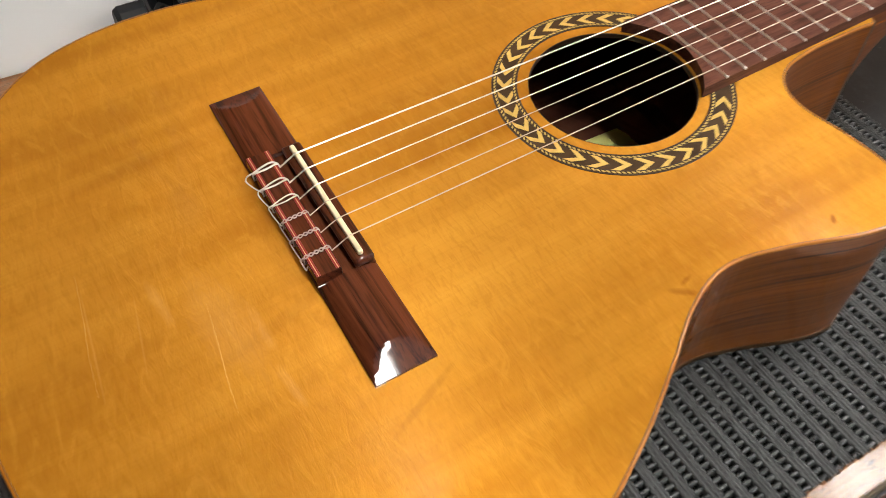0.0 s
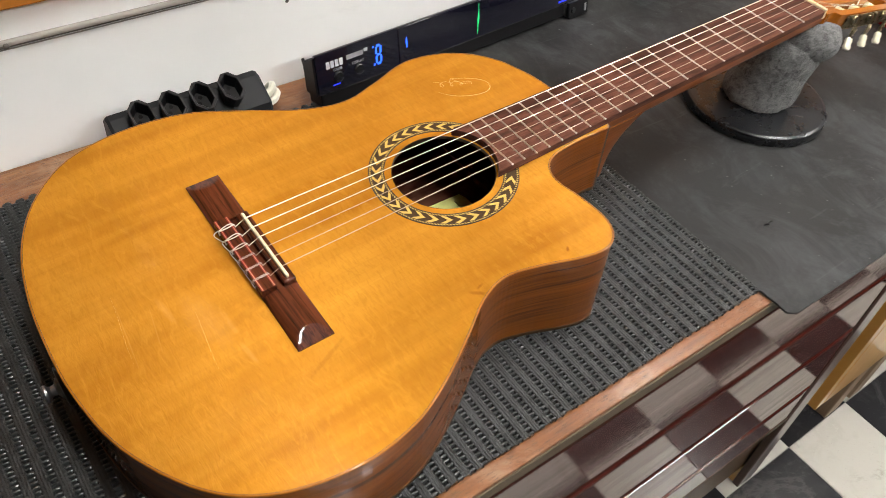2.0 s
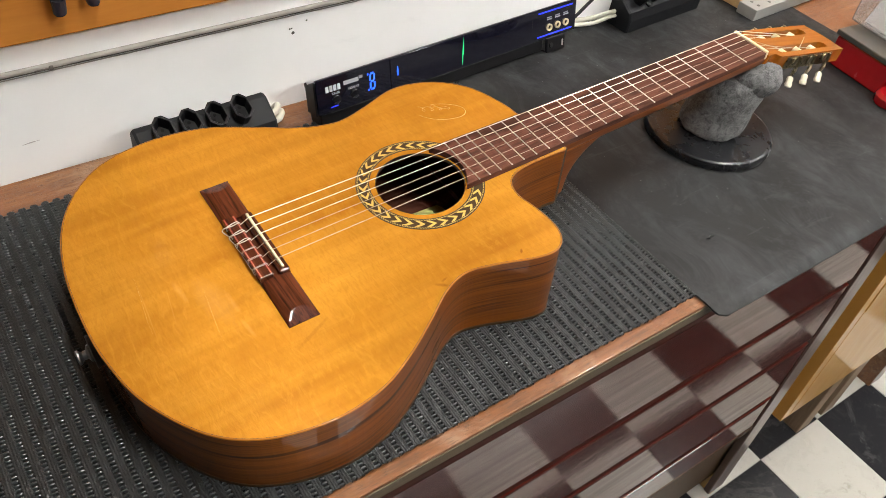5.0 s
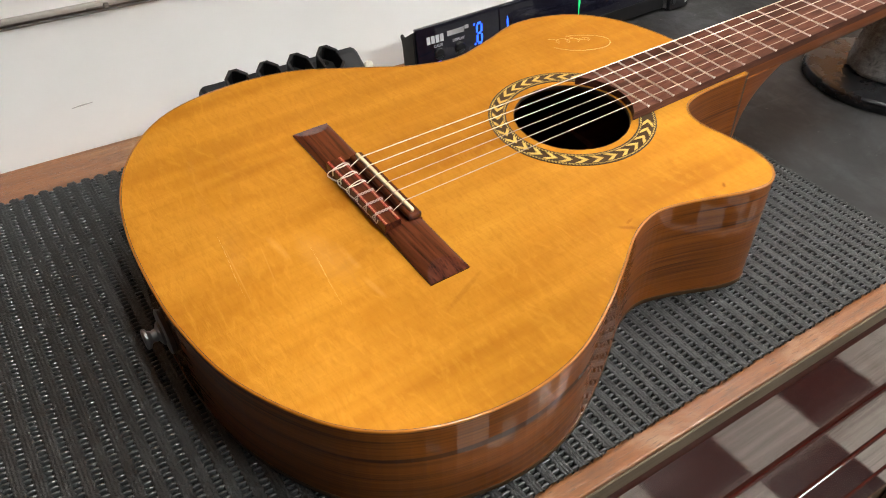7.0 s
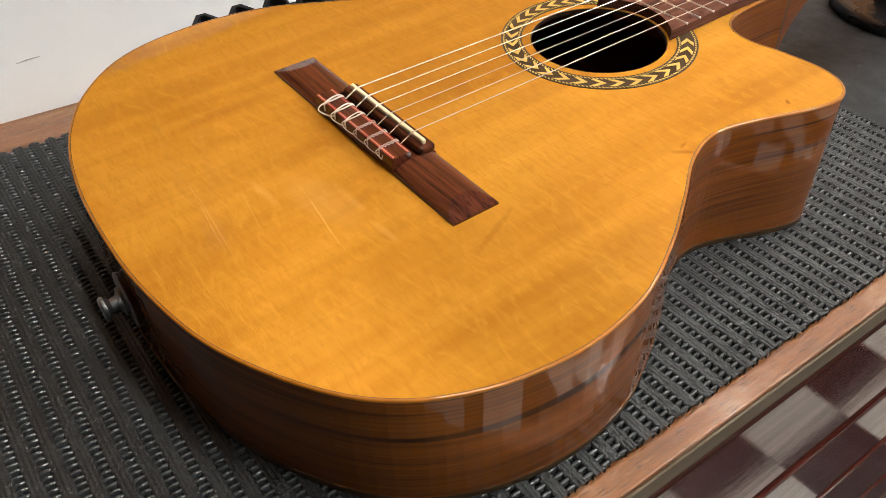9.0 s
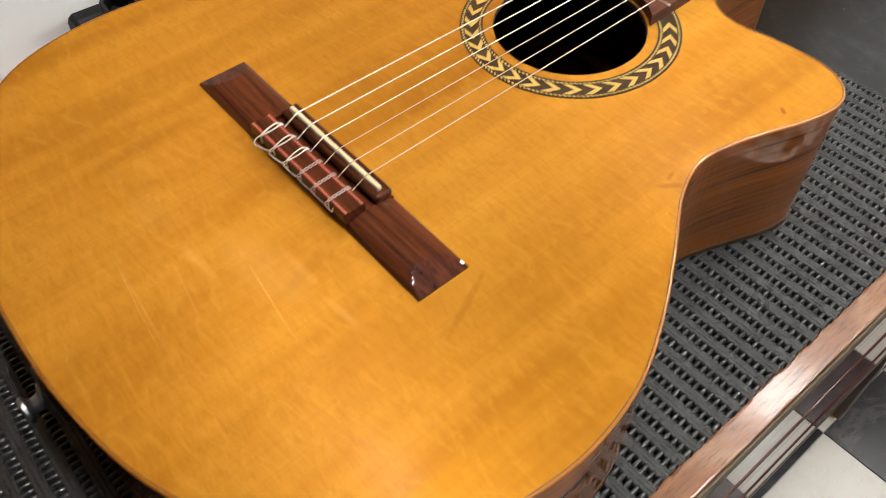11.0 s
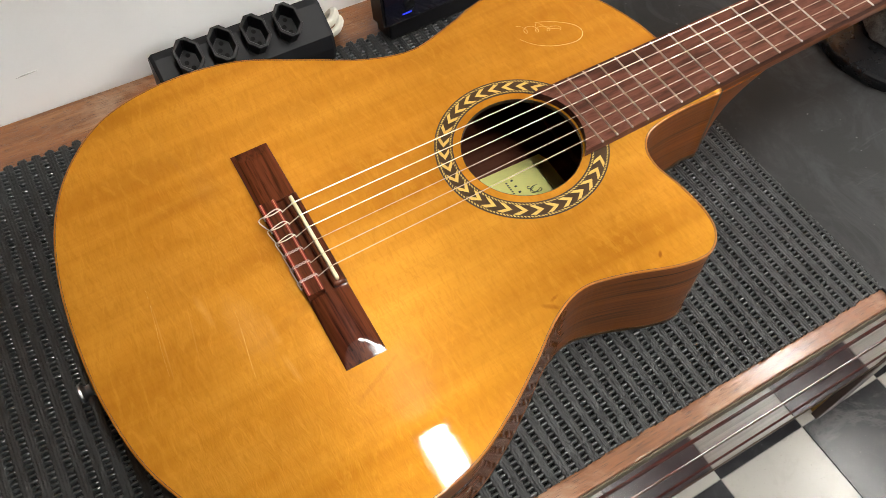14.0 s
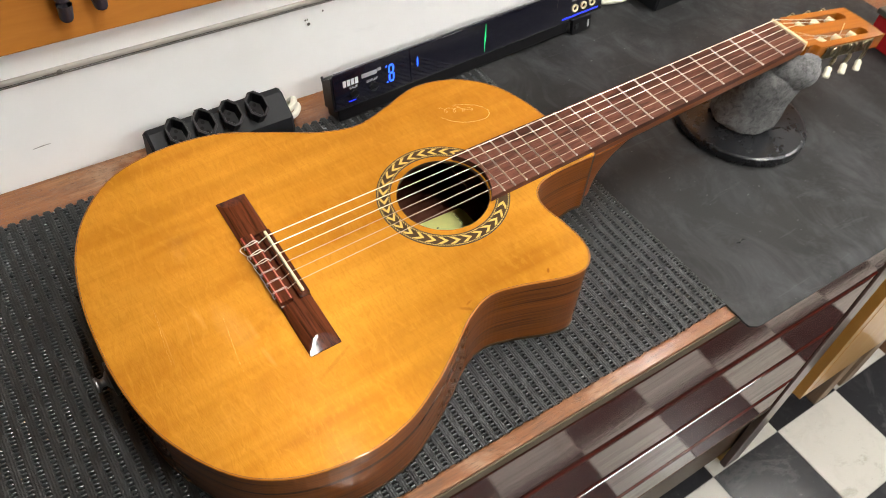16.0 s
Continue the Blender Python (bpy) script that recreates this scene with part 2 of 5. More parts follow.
    return n.set(c, r, Coat_Weight=1.0, Coat_Roughness=0.022, Coat_IOR=1.5, Specular_IOR_Level=0.0, Metallic=0.34, Anisotropic=0.8)


def side_wood():
    """Brown rosewood: long even fibres with a few thin dark lines that run round the body."""
    n = Nodes("rosewood_sides")
    v = n.mapped((0.016, 0.016, 1), (0.035, 0.025, 0))
    lines, fibre = n.noise(95, 3, 0.55, 0.25, v), n.noise(620, 3, 0.6, 0.15, v)
    broad = n.noise(40, 3, 0.5, 0.3, v)
    patch = n.noise(16, 3)
    dark, mid, light = (0.018, 0.0045, 0.001), (0.188, 0.049, 0.0030), (0.305, 0.092, 0.0068)
    c = n.ramp(broad, (0.34, (0.124, 0.034, 0.003)), (0.5, mid), (0.66, light))
    c = n.mix(c, n.ramp(fibre, (0.32, (0.062, 0.015, 0.002)), (0.5, mid), (0.7, light)), 0.5)
    c = n.mix(c, dark, n.ramp(lines, (0.335, 0.85), (0.39, 0.0)))
    c = n.mix(c, dark, n.ramp(lines, (0.60, 0.0), (0.63, 0.6), (0.66, 0.0)))
    c = n.mix(c, n.mix(c, light, 0.5), n.ramp(patch, (0.45, 0.0), (0.7, 0.35)))
    n.bump(fibre, 0.06, 0.0003)
    return n.set(c, 0.42, Coat_Weight=0.9, Coat_Roughness=0.04, Coat_IOR=1.47, Specular_IOR_Level=0.1)


def rosewood(name, along, dark=(0.02, 0.006, 0.003), mid=(0.085, 0.026, 0.011), light=(0.17, 0.058, 0.022), scale=130.0, stretch=0.05, coat=1.0, rough=0.4, coat_rough=0.04, wave=1.4):
    n = Nodes(name)
    s = {"x": (stretch, 1, 1), "y": (1, stretch, 1), "z": (1, 1, stretch)}[along]
    v = n.mapped(s)
    lines = n.noise(scale, 5, 0.6, wave, v)
    pores = n.noise(scale * 9, 2, 0.5, 0.0, v)
    warm = n.noise(18, 3, 0.5, 0.5)
    c = n.ramp(lines, (0.36, dark), (0.44, mid), (0.54, light), (0.62, mid), (0.68, dark))
    c = n.mix(c, n.mix(c, dark, 0.6), n.ramp(pores, (0.33, 0.9), (0.45, 0.0)))
    c = n.mix(c, n.mix(c, light, 0.35), n.ramp(warm, (0.4, 0.0), (0.7, 0.8)))
    n.bump(pores, 0.05, 0.0003)
    return n.set(c, rough, Coat_Weight=coat, Coat_Roughness=coat_rough, Specular_IOR_Level=0.06)


def bench_wood():
    """Old brown planking: streaks, open pores, and pale dry patches where it is rubbed."""
    n = Nodes("worn_brown_bench_wood")
    v = n.mapped((0.05, 1, 1))
    streak, fine = n.noise(120, 5, 0.65, 0.5, v), n.noise(420, 5, 0.65, 0.3, v)
    pore = n.noise(1300, 2, 0.5, 0.0, n.mapped((0.07, 1, 1)))
    blot = n.noise(24, 5, 0.7, 0.8, n.mapped((0.5, 1, 1)))
    dry = n.noise(13, 6, 0.72, 0.6, n.mapped((0.6, 1, 1), (0, 0, 0.3)))
    dark, mid, light = (0.085, 0.028, 0.008), (0.20, 0.077, 0.025), (0.33, 0.155, 0.060)
    c = n.mix(n.ramp(streak, (0.32, dark), (0.5, mid), (0.66, light)), n.ramp(fine, (0.3, dark), (0.52, mid), (0.7, light)), 0.5)
    c = n.mix(c, (0.22, 0.075, 0.020), n.ramp(blot, (0.42, 0.0), (0.62, 0.75)))
    c = n.mix(c, (0.40, 0.26, 0.17), n.ramp(dry, (0.54, 0.0), (0.68, 0.55)))
    c = n.mix(c, (0.035, 0.014, 0.006), n.ramp(pore, (0.33, 0.75), (0.42, 0.0)))
    worn = n.noise(70, 5, 0.7, 0.8, n.mapped((0.5, 1, 1)))
    n.bump(n.math("ADD", n.math("SUBTRACT", fine, n.ramp(pore, (0.3, 1.0), (0.42, 0.0))), n.math("MULTIPLY", worn, 1.5)), 0.5, 0.0005)
    chip = n.add("ShaderNodeBump")
    chip.inputs["Strength"].default_value, chip.inputs["Distance"].default_value = 0.22, 0.0007
    n.link(n.math("ADD", worn, n.math("MULTIPLY", fine, 0.3)), chip.inputs["Height"])
    n.link(chip.outputs["Normal"], n.bsdf.inputs["Coat Normal"])
    return n.set(c, n.ramp(dry, (0.4, 0.30), (0.65, 0.46)), Specular_IOR_Level=0.4, Coat_Weight=0.62, Coat_Roughness=0.14)


def drawer_wood():
    n = Nodes("polished_red_brown_drawer_wood")
    v = n.mapped((0.05, 1, 1))
    fine, broad = n.noise(500, 5, 0.6, 0.4, v), n.noise(60, 4, 0.6, 1.0, v)
    c = n.mix(n.ramp(broad, (0.3, (0.022, 0.004, 0.003)), (0.7, (0.105, 0.018, 0.010))), n.ramp(fine, (0.3, (0.02, 0.004, 0.003)), (0.7, (0.10, 0.014, 0.008))), 0.4)
    # the varnish has pulled unevenly along the grain
    pulled = n.add("ShaderNodeBump")
    pulled.inputs["Strength"].default_value, pulled.inputs["Distance"].default_value = 0.12, 0.0012
    n.link(n.math("ADD", n.noise(26, 4, 0.6, 0.5, n.mapped((0.4, 1, 1))), n.math("MULTIPLY", fine, 0.15)), pulled.inputs["Height"])
    n.link(pulled.outputs["Normal"], n.bsdf.inputs["Coat Normal"])
    n.link(n.ramp(broad, (0.35, 0.70), (0.65, 0.98)), n.bsdf.inputs["Coat Weight"])
    return n.set(c, 0.35, Coat_Roughness=0.08, Coat_IOR=1.45, Specular_IOR_Level=0.0)


def rubber_sheet_material():
    """Black rubber, dusty in soft patches, with a few long dry scratches and crumbs."""
    n = Nodes("scuffed_black_rubber")
    big, mid, fine = n.noise(6, 4, 0.6, 0.5), n.noise(38, 5, 0.7, 1.0), n.noise(900, 2)
    c = n.mix(n.ramp(big, (0.40, 0.006), (0.60, 0.021)), n.ramp(mid, (0.40, 0.008), (0.62, 0.020)), 0.5)
    dust = n.noise(15, 6, 0.75, 1.0, n.mapped((1, 0.6, 1), (0, 0, 0.6)))
    c = n.mix(c, (0.046, 0.048, 0.052), n.ramp(dust, (0.46, 0.0), (0.70, 0.75)))
    scratch = n.noise(55, 3, 0.6, 0.6, n.mapped((0.10, 1.3, 1), (0, 0, 0.5)))
    c = n.mix(c, (0.075, 0.078, 0.082), n.ramp(scratch, (0.655, 0.0), (0.68, 0.2), (0.705, 0.0)))
    crumb = n.noise(210, 1)
    c = n.mix(c, (0.2, 0.2, 0.2), n.ramp(crumb, (0.78, 0.0), (0.80, 0.4)))
    n.bump(n.math("ADD", fine, n.math("MULTIPLY", mid, 2.0)), 0.12, 0.0006)
    return n.set(c, n.ramp(mid, (0.38, 0.46), (0.62, 0.62)), Specular_IOR_Level=0.23)


def marble(name, ground, vein, amount, rough):
    n = Nodes(name)
    info = n.add("ShaderNodeObjectInfo")
    off = n.add("ShaderNodeVectorMath")
    off.operation = "ADD"
    mul = n.math("MULTIPLY", info.outputs["Random"], 40.0)
    n.link(n.coord.outputs["Object"], off.inputs[0])
    n.link(mul, off.inputs[1])
    a = n.noise(5, 7, 0.7, 0.9, off.outputs[0])
    b = n.noise(22, 6, 0.7, 0.6, off.outputs[0])
    speck = n.noise(160, 3, 0.6, 0.3, off.outputs[0])
    c = n.mix(ground, vein, n.math("MULTIPLY", n.ramp(a, (0.58, 0.0), (0.64, 1.0), (0.68, 0.1)), amount))
    c = n.mix(c, n.mix(c, vein, 0.35), n.ramp(b, (0.5, 0.0), (0.75, 0.6)))
    c = n.mix(c, n.mix(c, vein, 0.5), n.ramp(speck, (0.66, 0.0), (0.72, 0.7)))
    return n.set(c, n.ramp(b, (0.3, rough), (0.7, rough + 0.12)))


def wall_paint(name, color):
    n = Nodes(name)
    big, fine = n.noise(3.5, 4, 0.6), n.noise(260, 4)
    smear = n.noise(14, 5, 0.7, 1.2, n.mapped((0.4, 1, 1)))
    c = n.mix(color, tuple(v * 0.9 for v in color), n.ramp(big, (0.4, 0.0), (0.7, 0.8)))
    c = n.mix(c, tuple(v * 0.72 for v in color), n.ramp(smear, (0.62, 0.0), (0.85, 0.5)))
    n.bump(fine, 0.08, 0.0008)
    return n.set(c, 0.6, Specular_IOR_Level=0.15)


def felt_material():
    n = Nodes("grey_fleece")
    fluff, fine = n.noise(120, 6, 0.75, 0.6), n.noise(900, 3, 0.7)
    worn = n.noise(30, 3, 0.6, 0.8)
    c = n.mix(n.ramp(fluff, (0.38, 0.025), (0.60, 0.23)), n.ramp(fine, (0.36, 0.035), (0.64, 0.27)), 0.45)
    c = n.mix(c, (0.012, 0.012, 0.013), n.ramp(worn, (0.6, 0.0), (0.75, 0.6)))
    n.bump(n.math("ADD", fluff, n.math("MULTIPLY", fine, 0.4)), 0.9, 0.004)
    return n.set(c, 0.95, Sheen_Weight=0.15, Sheen_Roughness=0.5, Specular_IOR_Level=0.1)


def glow(name, color, strength):
    n = Nodes(name)
    return n.set((0.02, 0.02, 0.02), 0.4, Emission_Color=(*color, 1), Emission_Strength=strength)


M_TOP = soundboard_wood()
M_SIDE = side_wood()
M_BRIDGE = rosewood("rosewood_bridge", "y", dark=(0.008, 0.0025, 0.0015), mid=(0.062, 0.014, 0.006), light=(0.098, 0.024, 0.010), scale=85, stretch=0.05, coat=0.9, rough=0.35, coat_rough=0.04)
M_BOARD = rosewood("rosewood_fingerboard", "x", dark=(0.042, 0.018, 0.013), mid=(0.080, 0.032, 0.022), light=(0.132, 0.054, 0.037), scale=70, stretch=0.14, coat=0.0, rough=0.42, coat_rough=0.25, wave=0.3)
M_NECK = lumber("red_cedar_neck", (0.15, 0.036, 0.004), (0.23, 0.062, 0.007), (0.31, 0.095, 0.012), "x", 500, 0.03, 0.4, 0.5, 0.08, spec=0.2)
M_HEAD = lumber("orange_headstock_veneer", (0.20, 0.055, 0.005), (0.33, 0.105, 0.010), (0.43, 0.155, 0.018), "x", 160, 0.04, 0.4, 1.0, 0.05, spec=0.1)
M_BIND = plain("amber_binding", (0.33, 0.115, 0.008), 0.4, 0.2, 200, Coat_Weight=0.5, Coat_Roughness=0.06, Specular_IOR_Level=0.2)
M_DARKLINE = plain("dark_purfling", (0.03, 0.015, 0.008), 0.4)
M_INSIDE = lumber("bare_inside_wood", (0.085, 0.026, 0.016), (0.15, 0.052, 0.030), (0.22, 0.085, 0.050), "x", 120, 0.05, 0.7, spec=0.2)
M_GOLDWOOD = plain("yellow_marquetry", (0.66, 0.44, 0.11), 0.45, 0.3, 260)
M_ROPE = plain("pale_rope_inlay", (0.52, 0.38, 0.11), 0.5, 0.3, 500)
M_HAIR = plain("pale_hairline_inlay", (0.62, 0.36, 0.20), 0.4, 0.2)
M_BACKLINE = plain("brown_back_line", (0.12, 0.042, 0.010), 0.4, 0.2, 200, Coat_Weight=0.4, Coat_Roughness=0.08, Specular_IOR_Level=0.2)
M_UMBER = plain("umber_marquetry", (0.050, 0.026, 0.010), 0.5, 0.4, 400, Specular_IOR_Level=0.25)
M_BONE = plain("cream_bone", (0.72, 0.62, 0.40), 0.35, 0.06, 200)
M_REDLINE = plain("red_inlay", (0.24, 0.012, 0.009), 0.35, 0.2, 300)
M_WOUND = plain("wound_silver_string", (0.90, 0.86, 0.76), 0.34, 0.06, 900, Metallic=0.75)
M_NYLON = plain("clear_nylon", (0.90, 0.74, 0.60), 0.2, 0.05, 300, Transmission_Weight=0.45, IOR=1.45)
M_NYLONTIE = plain("clear_nylon_ties", (0.80, 0.62, 0.56), 0.2, 0.1, 300, Transmission_Weight=0.35, IOR=1.5)
M_FRET = plain("nickel_fret", (0.62, 0.60, 0.57), 0.34, 0.06, 400, Metallic=1.0)
M_CHROME = plain("worn_chrome", (0.26, 0.26, 0.27), 0.33, 0.1, 300, Metallic=1.0)
M_BRASS = plain("tarnished_tuner_metal", (0.30, 0.25, 0.16), 0.3, 0.35, 300, Metallic=1.0)
M_PEARL = plain("pearl_buttons", (0.72, 0.68, 0.52), 0.25, 0.15, 250, Coat_Weight=0.6)
M_LABEL = plain("yellow_green_paper", (0.86, 0.85, 0.30), 0.7, 0.06, 120)
M_SCUFFINK = plain("faint_olive_print", (0.42, 0.43, 0.16), 0.6)
M_INK = plain("dark_print", (0.04, 0.05, 0.03), 0.6)
# near-black colour standing in for the shade inside holes
M_HOLESHADE = plain("black_hole_shade", (0.004, 0.004, 0.004), 0.9, 0.2, Specular_IOR_Level=0.1)
M_MATBAR = plain("shiny_vinyl_strands", (0.026, 0.029, 0.030), 0.30, 0.25, 180, Specular_IOR_Level=0.65)
M_RAIL = lumber("dark_red_polished_rail", (0.02, 0.004, 0.0025), (0.036, 0.007, 0.004), (0.055, 0.011, 0.006), "x", 300, 0.04, 0.35, 0.8, 0.07, 0.3, 0.0, 0.1)
M_MAT = plain("grey_black_vinyl", (0.0112, 0.0126, 0.0129), 0.46, 0.7, 700, bump=1.0, bump_scale=800, Specular_IOR_Level=0.5)
M_RUBBER = rubber_sheet_material()
M_BENCH = bench_wood()
M_EDGE = lumber("bare_bench_edge", (0.06, 0.043, 0.027), (0.11, 0.082, 0.054), (0.16, 0.12, 0.08), "x", 300, 0.05, 0.6, spec=0.2)
M_DRAWER = drawer_wood()
M_STILE = lumber("grey_brown_varnished_stile", (0.05, 0.026, 0.018), (0.085, 0.047, 0.033), (0.13, 0.078, 0.056), "z", 200, 0.05, 0.35, 0.6, 0.09)
M_YELLOW = lumber("honey_plywood", (0.50, 0.26, 0.055), (0.55, 0.295, 0.066), (0.60, 0.33, 0.080), "z", 40, 0.3, 0.35, 0.5, 0.12, bump=0.0)
M_PANEL = lumber("orange_varnished_board", (0.36, 0.13, 0.02), (0.46, 0.18, 0.03), (0.54, 0.23, 0.045), "x", 90, 0.1, 0.6, 0.0, 0.15, spec=0.2)
M_PINE = lumber("pale_pine", (0.45, 0.27, 0.11), (0.56, 0.37, 0.17), (0.66, 0.47, 0.24), "x", 160, 0.06, 0.6)
M_WALL = wall_paint("white_wall_paint", (0.92, 0.92, 0.915))
M_TIE = plain("silver_string_ties", (0.78, 0.73, 0.64), 0.35, 0.06, 900, Metallic=0.2)
M_TIP = plain("bright_fret_tips", (0.8, 0.78, 0.75), 0.3, 0.05)
M_PALE = plain("pale_scratched_lacquer", (0.74, 0.46, 0.13), 0.4, 0.1, 300)
# ceiling colour lowered to cut its bounce and the haze it mirrors
M_CEILING = wall_paint("darkened_ceiling", (0.14, 0.14, 0.14))
# near-black so that unseen walls bounce and mirror little light
M_DIMWALL = wall_paint("darkened_unseen_wall", (0.030, 0.027, 0.024))
M_CHANNEL = plain("grey_brown_channel", (0.33, 0.31, 0.285), 0.45, 0.2, 40)
M_CHANNELDARK = plain("dark_channel_line", (0.10, 0.088, 0.078), 0.6, 0.3, 40)
M_PLASTIC = plain("charcoal_plastic", (0.0075, 0.008, 0.0095), 0.5, 0.4, 60, bump=0.15, Specular_IOR_Level=0.22)
M_SOCKET = plain("dark_socket_plastic", (0.006, 0.006, 0.0065), 0.45, 0.2, 80, Specular_IOR_Level=0.2)
M_BLACK = plain("black_plastic", (0.004, 0.004, 0.005), 0.45, 0.2, 80, Specular_IOR_Level=0.3)
M_GLOSS = plain("glossy_black_face", (0.006, 0.006, 0.012), 0.07, 0.1, 60, Coat_Weight=1.0, Coat_Roughness=0.02)
M_DISC = plain("black_enamel_disc", (0.009, 0.0095, 0.011), 0.27, 0.3, 40, bump=0.1, bump_scale=250)
M_FELT = felt_material()
M_RED = plain("red_enamel", (0.36, 0.008, 0.012), 0.22, 0.12, 60, Coat_Weight=0.7, Coat_Roughness=0.08)
M_STEEL = plain("dull_grey_steel", (0.10, 0.095, 0.085), 0.45, 0.25, 90, Metallic=0.4)
M_GREYBAR = plain("light_grey_bar", (0.29, 0.29, 0.275), 0.45, 0.1, 90)
M_CABLE = plain("off_white_cable", (0.55, 0.53, 0.45), 0.5, 0.1, 100)
M_LOGO = plain("pale_grey_print", (0.48, 0.48, 0.50), 0.4, 0.03)
M_SCUFF = plain("grey_scuffed_paint", (0.42, 0.41, 0.40), 0.6, 0.1)
M_PAPER = plain("white_paper", (0.8, 0.8, 0.8), 0.6, 0.04)
M_AMBERJAR = plain("amber_jar", (0.35, 0.17, 0.02), 0.2, 0.2)
M_GREYPRINT = plain("grey_print", (0.30, 0.30, 0.31), 0.4, 0.05)
M_BLUE = glow("blue_segments", (0.015, 0.10, 1.0), 2.6)
M_BLUEDIM = glow("blue_line", (0.01, 0.03, 1.0), 1.6)
M_GREEN = glow("green_segment", (0.02, 1.0, 0.25), 1.1)
M_LAMP = glow("lamp_tube", (1.0, 0.975, 0.92), LAMP_STRENGTH)
M_WHITEMETAL = plain("white_enamel_metal", (0.8, 0.8, 0.78), 0.4, 0.03)
M_TILE_W = marble("white_marble_tile", (0.52, 0.50, 0.455), (0.27, 0.24, 0.19), 0.5, 0.16)
M_TILE_B = marble("black_marble_tile", (0.019, 0.019, 0.022), (0.085, 0.085, 0.085), 0.5, 0.16)
M_GROUT = plain("grey_grout", (0.25, 0.24, 0.22), 0.8)
M_TOOL = plain("dark_blue_grip", (0.012, 0.014, 0.028), 0.4, 0.2)
M_CLEAR = plain("clear_plastic", (0.9, 0.9, 0.9), 0.12, 0.02, 60, Transmission_Weight=0.85, IOR=1.4)
M_LEG = lumber("grey_weathered_wood", (0.16, 0.11, 0.07), (0.25, 0.17, 0.11), (0.34, 0.25, 0.17), "z", 200, 0.06, 0.55)

# ---- room ----
WALL_Y = 0.300
X0, X1, Y0 = -2.3, 3.4, -3.2


def structure(name, bm, material, label, category):
    return tagged(part(name, bm, material), label, category, kind="structure")


def room():
    structure("wall_back", box(X0, X1, WALL_Y, WALL_Y + 0.12, FLOOR, CEILING), M_WALL, "white painted wall behind the workbench", "wall")
    # unseen walls, their colour lowered to keep stray light off the bench
    structure("wall_front", box(X0, X1, Y0 - 0.12, Y0, FLOOR, CEILING), M_DIMWALL, "unseen wall across the workshop, darkened to cut stray light", "wall")
    structure("wall_left", box(X0 - 0.12, X0, Y0 - 0.12, WALL_Y + 0.12, FLOOR, CEILING), M_DIMWALL, "unseen side wall of the workshop, darkened to cut stray light", "wall")
    structure("wall_right", box(X1, X1 + 0.12, Y0 - 0.12, WALL_Y + 0.12, FLOOR, CEILING), M_DIMWALL, "unseen end wall of the workshop, darkened to cut stray light", "wall")
    structure("ceiling", box(X0 - 0.12, X1 + 0.12, Y0 - 0.12, WALL_Y + 0.12, CEILING, CEILING + 0.1), M_CEILING, "unseen workshop ceiling, darkened to cut haze in reflections", "ceiling")
    structure("floor", box(X0 - 0.12, X1 + 0.12, Y0 - 0.12, WALL_Y + 0.12, FLOOR - 0.1, FLOOR - 0.003), M_GROUT, "black and white checkered marble tile floor", "floor")
    # added dark sheet above the tool board, out of view, against bounce light
    structure("wall_upper", box(X0, X1, WALL_Y - 0.012, WALL_Y - 0.0005, 0.7505, CEILING - 0.0005), M_DIMWALL, "added dark sheet on the unseen upper wall, cuts bounce light", "wall")
    # grey channel with a dark line and a fine seam below it, along the wall over the bench
    structure("trim", box(-1.4, 2.6, WALL_Y - 0.006, WALL_Y - 0.0005, 0.1290, 0.1338, 0.0015), M_CHANNEL, "grey metal channel along the white wall", "trim")
    structure("trim_groove", box(-1.4, 2.6, WALL_Y - 0.0035, WALL_Y - 0.0005, 0.1268, 0.1282), M_CHANNELDARK, "dark line under the wall channel", "trim")
    structure("trim_seam", box(-1.4, 2.6, WALL_Y - 0.0015, WALL_Y - 0.0003, 0.1235, 0.1242), M_CHANNEL, "thin grey seam under the wall channel", "trim")
    clip = box(-0.0024, 0.0024, -0.0075, -0.0005, -0.0026, 0.0026, 0.0016, 3)
    join(clip, box(-0.016, -0.002, -0.0066, -0.0005, -0.0012, 0.0006, 0.0005))
    tagged(part("channel_clip", clip, M_CHANNELDARK, m=pose(-0.091, WALL_Y, 0.1300)), "small dark clip on the wall channel", "clip", kind="structure")


def ceiling_light(x, y, half=0.042, turn=0):
    t = thing("ceiling_light", pose(x, y, CEILING, 0, 0, turn), "long white ceiling light fixture with a glowing diffuser", "ceiling light", "ceiling lights")
    part("frame", box(-half - 0.018, half + 0.018, -0.62, 0.62, -0.022, 0.0, 0.004), M_WHITEMETAL, t)
    part("diffuser", box(-half, half, -0.6, 0.6, -0.032, -0.0225, 0.003), M_LAMP, t, "glowing white diffuser")


room()
for lx, ly, wide in ((0.126, -0.350, 0.033), (1.33, -0.34, 0.042), (2.5, -0.34, 0.042)):
    ceiling_light(lx, ly, wide)
for lx in (0.75, 2.1):
    ceiling_light(lx, -1.75, 0.05, 90)


